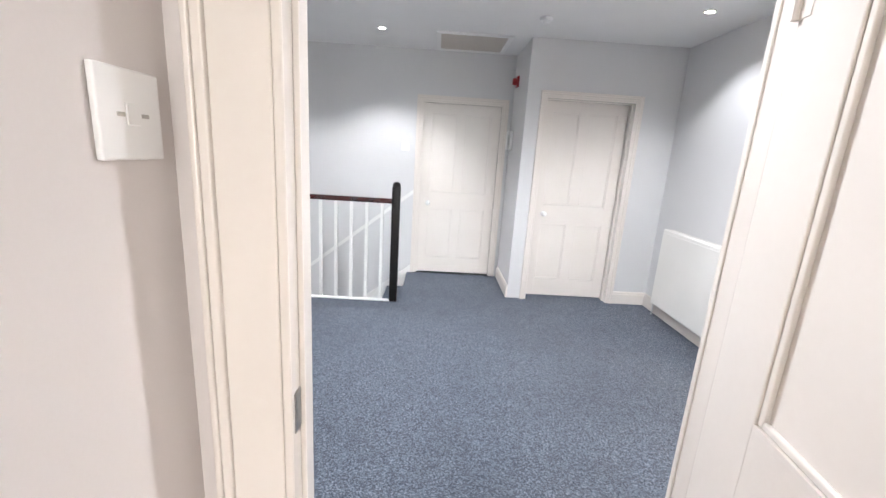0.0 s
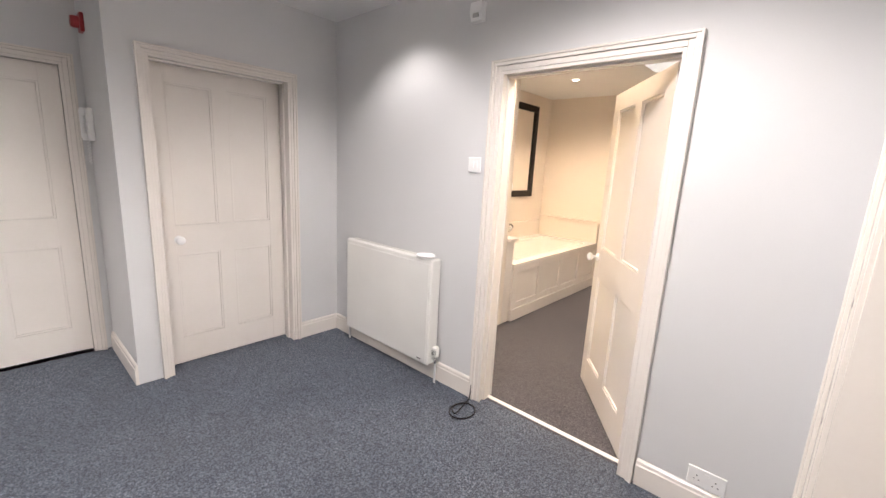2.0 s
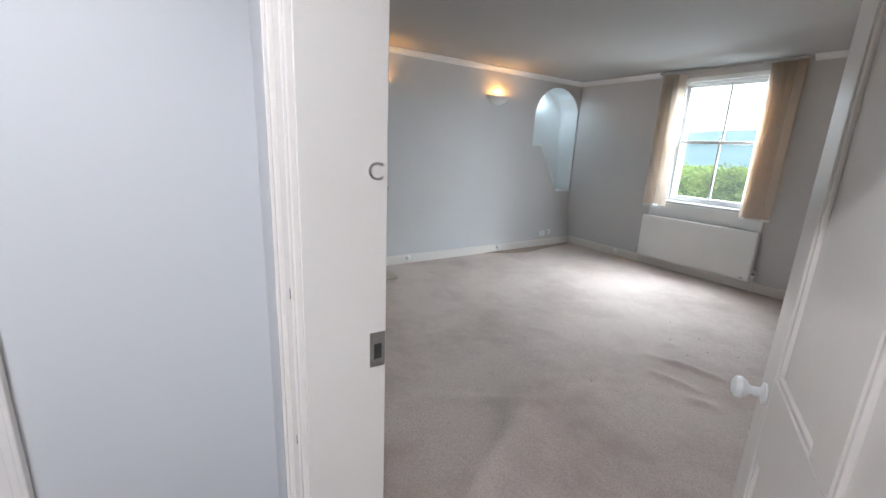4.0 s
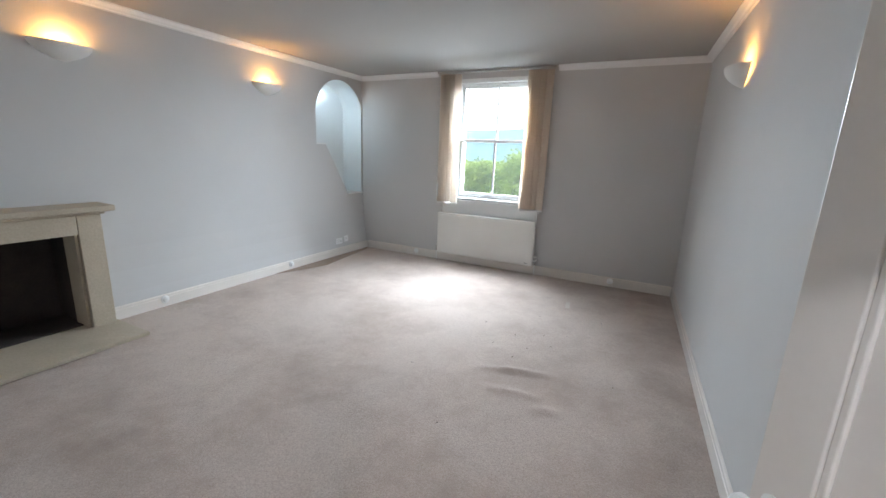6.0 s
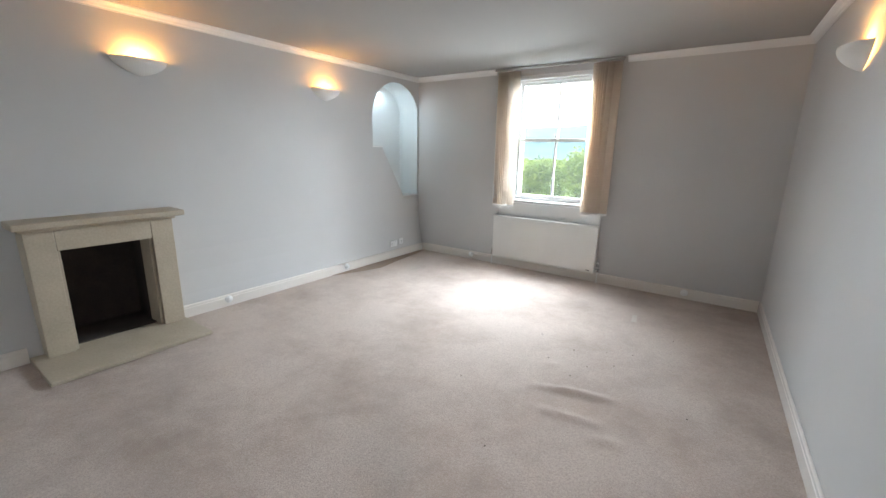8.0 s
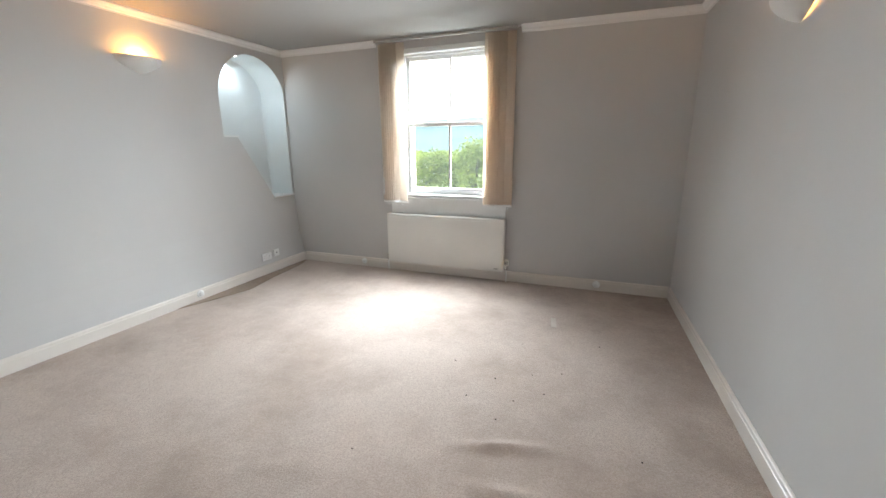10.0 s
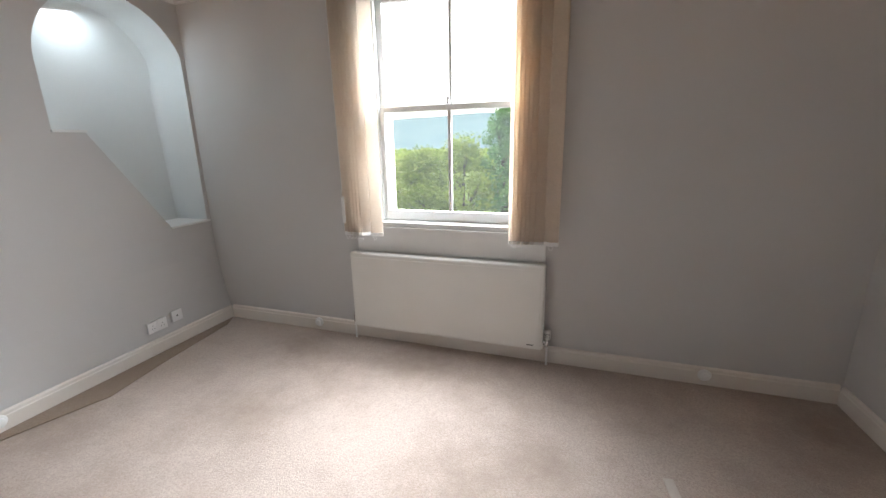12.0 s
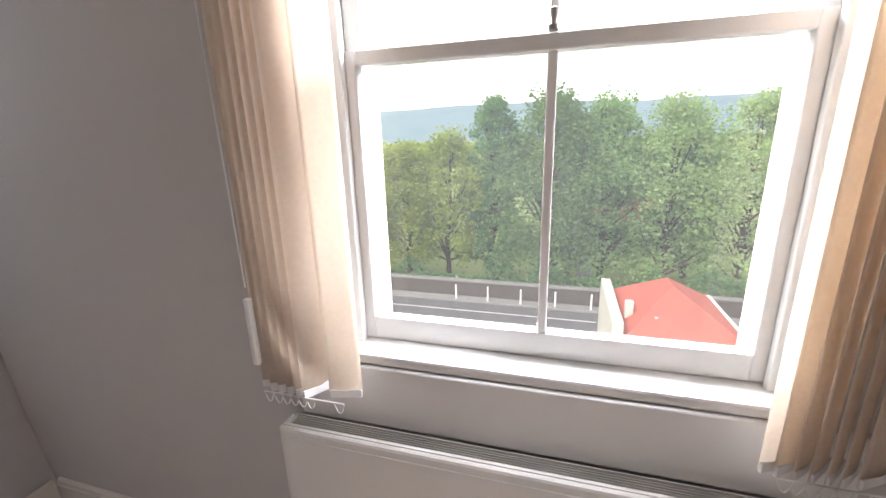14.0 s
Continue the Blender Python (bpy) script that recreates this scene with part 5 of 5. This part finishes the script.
def tree_meshes(seed, height, spread, clumps, leaves, leaf_size):
    """Meshes for a trunk with limbs and for a ragged crown of many small leaves, in clumps along the limbs."""
    rnd = random.Random(seed)
    trunk, crown = bmesh.new(), bmesh.new()

    def limb(start, end, r0, r1):
        pts, n = [], 5
        for k in range(n + 1):
            f = k / n
            wob = 0.05 * (end - start).length
            pts.append(start.lerp(end, f) + Vector((rnd.uniform(-wob, wob), rnd.uniform(-wob, wob), 0)) * (f * (1 - f) * 3))
        rings = []
        for k, p in enumerate(pts):
            d = (pts[min(k + 1, n)] - pts[max(k - 1, 0)]).normalized()
            a = d.orthogonal().normalized()
            b = a.cross(d)
            r = r0 + (r1 - r0) * k / n
            rings.append([trunk.verts.new(p + r * (math.cos(2 * math.pi * q / 7) * a + math.sin(2 * math.pi * q / 7) * b)) for q in range(7)])
        for u, v in zip(rings, rings[1:]):
            for q in range(7):
                trunk.faces.new((u[q], u[(q + 1) % 7], v[(q + 1) % 7], v[q]))
        trunk.faces.new(rings[-1])

    base = height * rnd.uniform(0.07, 0.12)
    top = Vector((rnd.uniform(-0.3, 0.3), rnd.uniform(-0.3, 0.3), height * 0.93))
    limb(Vector((0, 0, -0.3)), Vector((0.1, 0, base)), height * 0.022, height * 0.017)
    limb(Vector((0.1, 0, base - 0.05)), top, height * 0.017, 0.02)
    tips = []
    for k in range(clumps):
        f = rnd.random() ** 0.8
        z = base * 0.85 + (height - base * 0.85) * f
        reach = spread * (math.sin(math.pi * min(1, 0.18 + 0.8 * f)) ** 0.7) * rnd.uniform(0.35, 1.05)
        a = rnd.uniform(0, 2 * math.pi)
        tip = Vector((reach * math.cos(a), reach * math.sin(a), z))
        if k % 3 == 0:
            root = Vector((0.1, 0, base)).lerp(top, max(0.0, f - 0.25) * 0.9)
            limb(root, tip, height * 0.006, 0.015)
        tips.append((tip, rnd.uniform(0.55, 1.0) * spread * 0.36))
    for tip, r in tips:
        for _ in range(leaves):
            d = Vector((rnd.gauss(0, 1), rnd.gauss(0, 1), rnd.gauss(0, 0.75)))
            d = d.normalized() * r * rnd.random() ** 0.45
            c = tip + d
            s = leaf_size * rnd.uniform(0.6, 1.3)
            u = Vector((rnd.gauss(0, 1), rnd.gauss(0, 1), rnd.gauss(0, 0.5))).normalized()
            v = u.cross(Vector((rnd.gauss(0, 1), rnd.gauss(0, 1), rnd.gauss(0, 1)))).normalized()
            crown.faces.new([crown.verts.new(c + s * q) for q in (u, v * 0.6, -u, -v * 0.6)])
    return trunk, crown


def tree(seed, height, spread, mat, label, m, clumps=70, leaves=95, leaf_size=0.14):
    ob = thing("tree", label, "tree", m, group="park trees")
    trunk, crown = tree_meshes(seed, height, spread, clumps, leaves, leaf_size)
    part("trunk", trunk, BARK, ob, "grey-brown trunk and limbs", True)
    part("crown", crown, mat, ob, "ragged crown of small leaves")
    return ob


tall = tree(3, 12.6, 2.2, LEAF_DARK, "tall narrow dark green tree in the park", pose(11.0, -31.2, GZ), 120, 120, 0.125)
wide = tree(8, 12.6, 4.1, LEAF_MID, "broad mid green tree beside the park path", pose(7.2, -31.0, GZ), 170, 120, 0.125)
pale = tree(31, 11.9, 3.8, LEAF_PALE, "airy pale green tree in the park", pose(-0.2, -31.5, GZ), 120, 110, 0.125)
lime = tree(15, 10.6, 3.4, LEAF_LIGHT, "yellow-green broadleaf tree behind the park wall", pose(14.4, -31.0, GZ), 120, 110, 0.125)
copy_thing(wide, pose(3.6, -32.0, GZ, 0, 0, 130) @ Matrix.Scale(0.96, 4))
copy_thing(tall, pose(5.8, -34.0, GZ, 0, 0, 120) @ Matrix.Scale(0.9, 4))
copy_thing(tall, pose(-2.4, -34.5, GZ, 0, 0, 250) @ Matrix.Scale(0.86, 4))
for x, y, turn in ((-4.6, -31.2, 70), (-9, -32, 160), (-14, -31, 210)):
    copy_thing(pale, pose(x, y, GZ, 0, 0, turn))
for x, y, turn in ((17.9, -31.6, 90), (22, -32, 200), (26.5, -31.2, 30), (31, -32.4, 130)):
    copy_thing(lime, pose(x, y, GZ, 0, 0, turn) @ Matrix.Diagonal((0.9 + turn % 7 * 0.05, 1, 0.86 + turn % 11 * 0.03, 1)))
shrub = tree(21, 3.6, 1.5, LEAF_LIGHT, "small yellow-green garden tree below the window", pose(9.0, -15.6, GZ), 30, 80, 0.10)
copy_thing(shrub, pose(12.6, -15.0, GZ, 0, 0, 80))
hedge = bmesh.new()
rnd = random.Random(5)
for _ in range(15000):
    hx = rnd.uniform(-20, 30)
    c_wave = 1.3 * hx + 2 * math.sin(0.7 * hx)
    c = Vector((hx, -28.5 + rnd.gauss(0, 0.35), GZ + 0.1 + (1.6 + 0.7 * math.sin(c_wave)) * rnd.random() ** 0.7))
    u = Vector((rnd.gauss(0, 1), rnd.gauss(0, 1), rnd.gauss(0, 0.6))).normalized()
    v = u.cross(Vector((rnd.gauss(0, 1), rnd.gauss(0, 1), rnd.gauss(0, 1)))).normalized()
    hedge.faces.new([hedge.verts.new(c + 0.13 * q) for q in (u, v * 0.6, -u, -v * 0.6)])
one("hedge", hedge, LEAF_DARK, "dark green undergrowth behind the park wall", "hedge", "stuff")


# far woods and hills
def far_woods():
    bm = bmesh.new()
    rnd = random.Random(11)
    for _ in range(1500):
        y = -rnd.uniform(150, 420)
        x = rnd.uniform(-1.0, 1.0) * (-y) * 1.1
        r = rnd.uniform(2.5, 5.0)
        z = GZ - 2.0 + rnd.uniform(0.2, 0.9) * r
        for _ in range(30):
            d = Vector((rnd.gauss(0, 1), rnd.gauss(0, 1), rnd.gauss(0.3, 0.8))).normalized() * r * rnd.uniform(0.5, 1)
            u = Vector((rnd.gauss(0, 1), rnd.gauss(0, 1), rnd.gauss(0, 0.5))).normalized()
            v = u.cross(Vector((rnd.gauss(0, 1), rnd.gauss(0, 1), rnd.gauss(0, 1)))).normalized()
            bm.faces.new([bm.verts.new(Vector((x, y, z)) + d + r * 0.5 * q) for q in (u, v * 0.7, -u, -v * 0.7)])
    return bm


one("far_woods", far_woods(), LEAF_LIGHT, "light green woods across the valley", "woods", "stuff")


def hill():
    bm = bmesh.new()
    n, k = 160, 14
    rows = []
    for i in range(n + 1):
        x = -1900 + 4600 * i / n
        crest = 106 + 16 * noise.noise((x * 0.0016, 0.3, 0)) + 6 * noise.noise((x * 0.006, 1.3, 0)) + 2.0 * noise.noise((x * 0.05, 2.0, 0))
        row = []
        for j in range(k + 1):
            f = j / k
            row.append(bm.verts.new((x, -900 - 700 * f, GZ - 4 + (crest + 9) * math.sin(f * math.pi / 2) ** 1.2 + 3 * noise.noise((x * 0.02, f * 9, 5)))))
        rows.append(row)
    for i in range(n):
        for j in range(k):
            bm.faces.new((rows[i][j], rows[i + 1][j], rows[i + 1][j + 1], rows[i][j + 1]))
    return bm


one("hill", hill(), HILLWOOD, "long wooded hill on the horizon, tinted blue for haze", "hill", "structure", smooth=True)

# pavilion with a red pyramid roof beside the street
pav = thing("pavilion", "small rendered building with a bright red hipped roof", "building")
bm = bmesh.new()
box(bm, 1.15, 4.38, -18.75, -15.0, GZ, -4.75)
box(bm, 4.38, 4.72, -19.0, -14.8, GZ, -4.22)
part("wall", bm, RENDERED, pav)
bm = bmesh.new()
corners = [(0.85, -19.05), (4.40, -19.05), (4.40, -14.7), (0.85, -14.7)]
low = [bm.verts.new((x, y, -4.7)) for x, y in corners]
peak = [bm.verts.new((2.75, -17.3, -3.45)), bm.verts.new((2.75, -16.5, -3.45))]
for f in ((low[0], low[1], peak[0]), (low[1], low[2], peak[1], peak[0]), (low[2], low[3], peak[1]), (low[3], low[0], peak[0], peak[1]), (low[3], low[2], low[1], low[0])):
    bm.faces.new(f)
part("roof", bm, ROOFRED, pav, "bright red roof")
for b in ((0.75, 0.9, -19.15, -14.6),):
    bm = bmesh.new()
    box(bm, b[0], b[1], b[2], b[3], -4.82, -4.68, 0.02)
    part("gutter", bm, WHITE, pav, "white gutter")
for b in ((0.9, 4.37, -14.72, -14.58), (0.9, 4.37, -19.17, -19.03)):
    bm = bmesh.new()
    box(bm, *b, -4.82, -4.68, 0.02)
    part("gutter", bm, WHITE, pav, "white gutter")
bm = bmesh.new()
box(bm, 3.95, 4.2, -16.2, -15.95, -4.6, -3.95, 0.02)
part("chimney", bm, RENDERED, pav, "short cream chimney")
bm = bmesh.new()
sweep(bm, [(3.95, -15.7, -4.45), (3.5, -15.5, -4.25), (3.3, -15.4, -4.2)], 0.05)
part("flue_pipe", bm, STEEL, pav, "grey flue pipe", True)
for y in (-17.9, -16.4):
    bm = bmesh.new()
    box(bm, 4.72, 4.75, y, y + 0.8, GZ + 1.0, GZ + 2.3)
    part("window", bm, DARK, pav, "dark window")

# low house across the park, glimpsed between the trunks
lodge = thing("lodge", "low white house with a pinkish tiled roof behind the trees", "house")
bm = bmesh.new()
box(bm, -1.5, 5.6, -46, -41, GZ - 0.5, GZ + 2.6)
part("wall", bm, RENDERED, lodge)
bm = bmesh.new()
extrude_profile(bm, [(-46.4, GZ + 2.5), (-40.6, GZ + 2.5), (-43.5, GZ + 4.3)], -1.8, 5.9)
part("roof", bm, ROOFRED, lodge, "weathered pinkish roof")
for x in (-0.6, 1.4, 3.4):
    bm = bmesh.new()
    box(bm, x, x + 1.1, -41.0, -40.96, GZ + 0.9, GZ + 2.1)
    part("window", bm, DARK, lodge, "dark window")
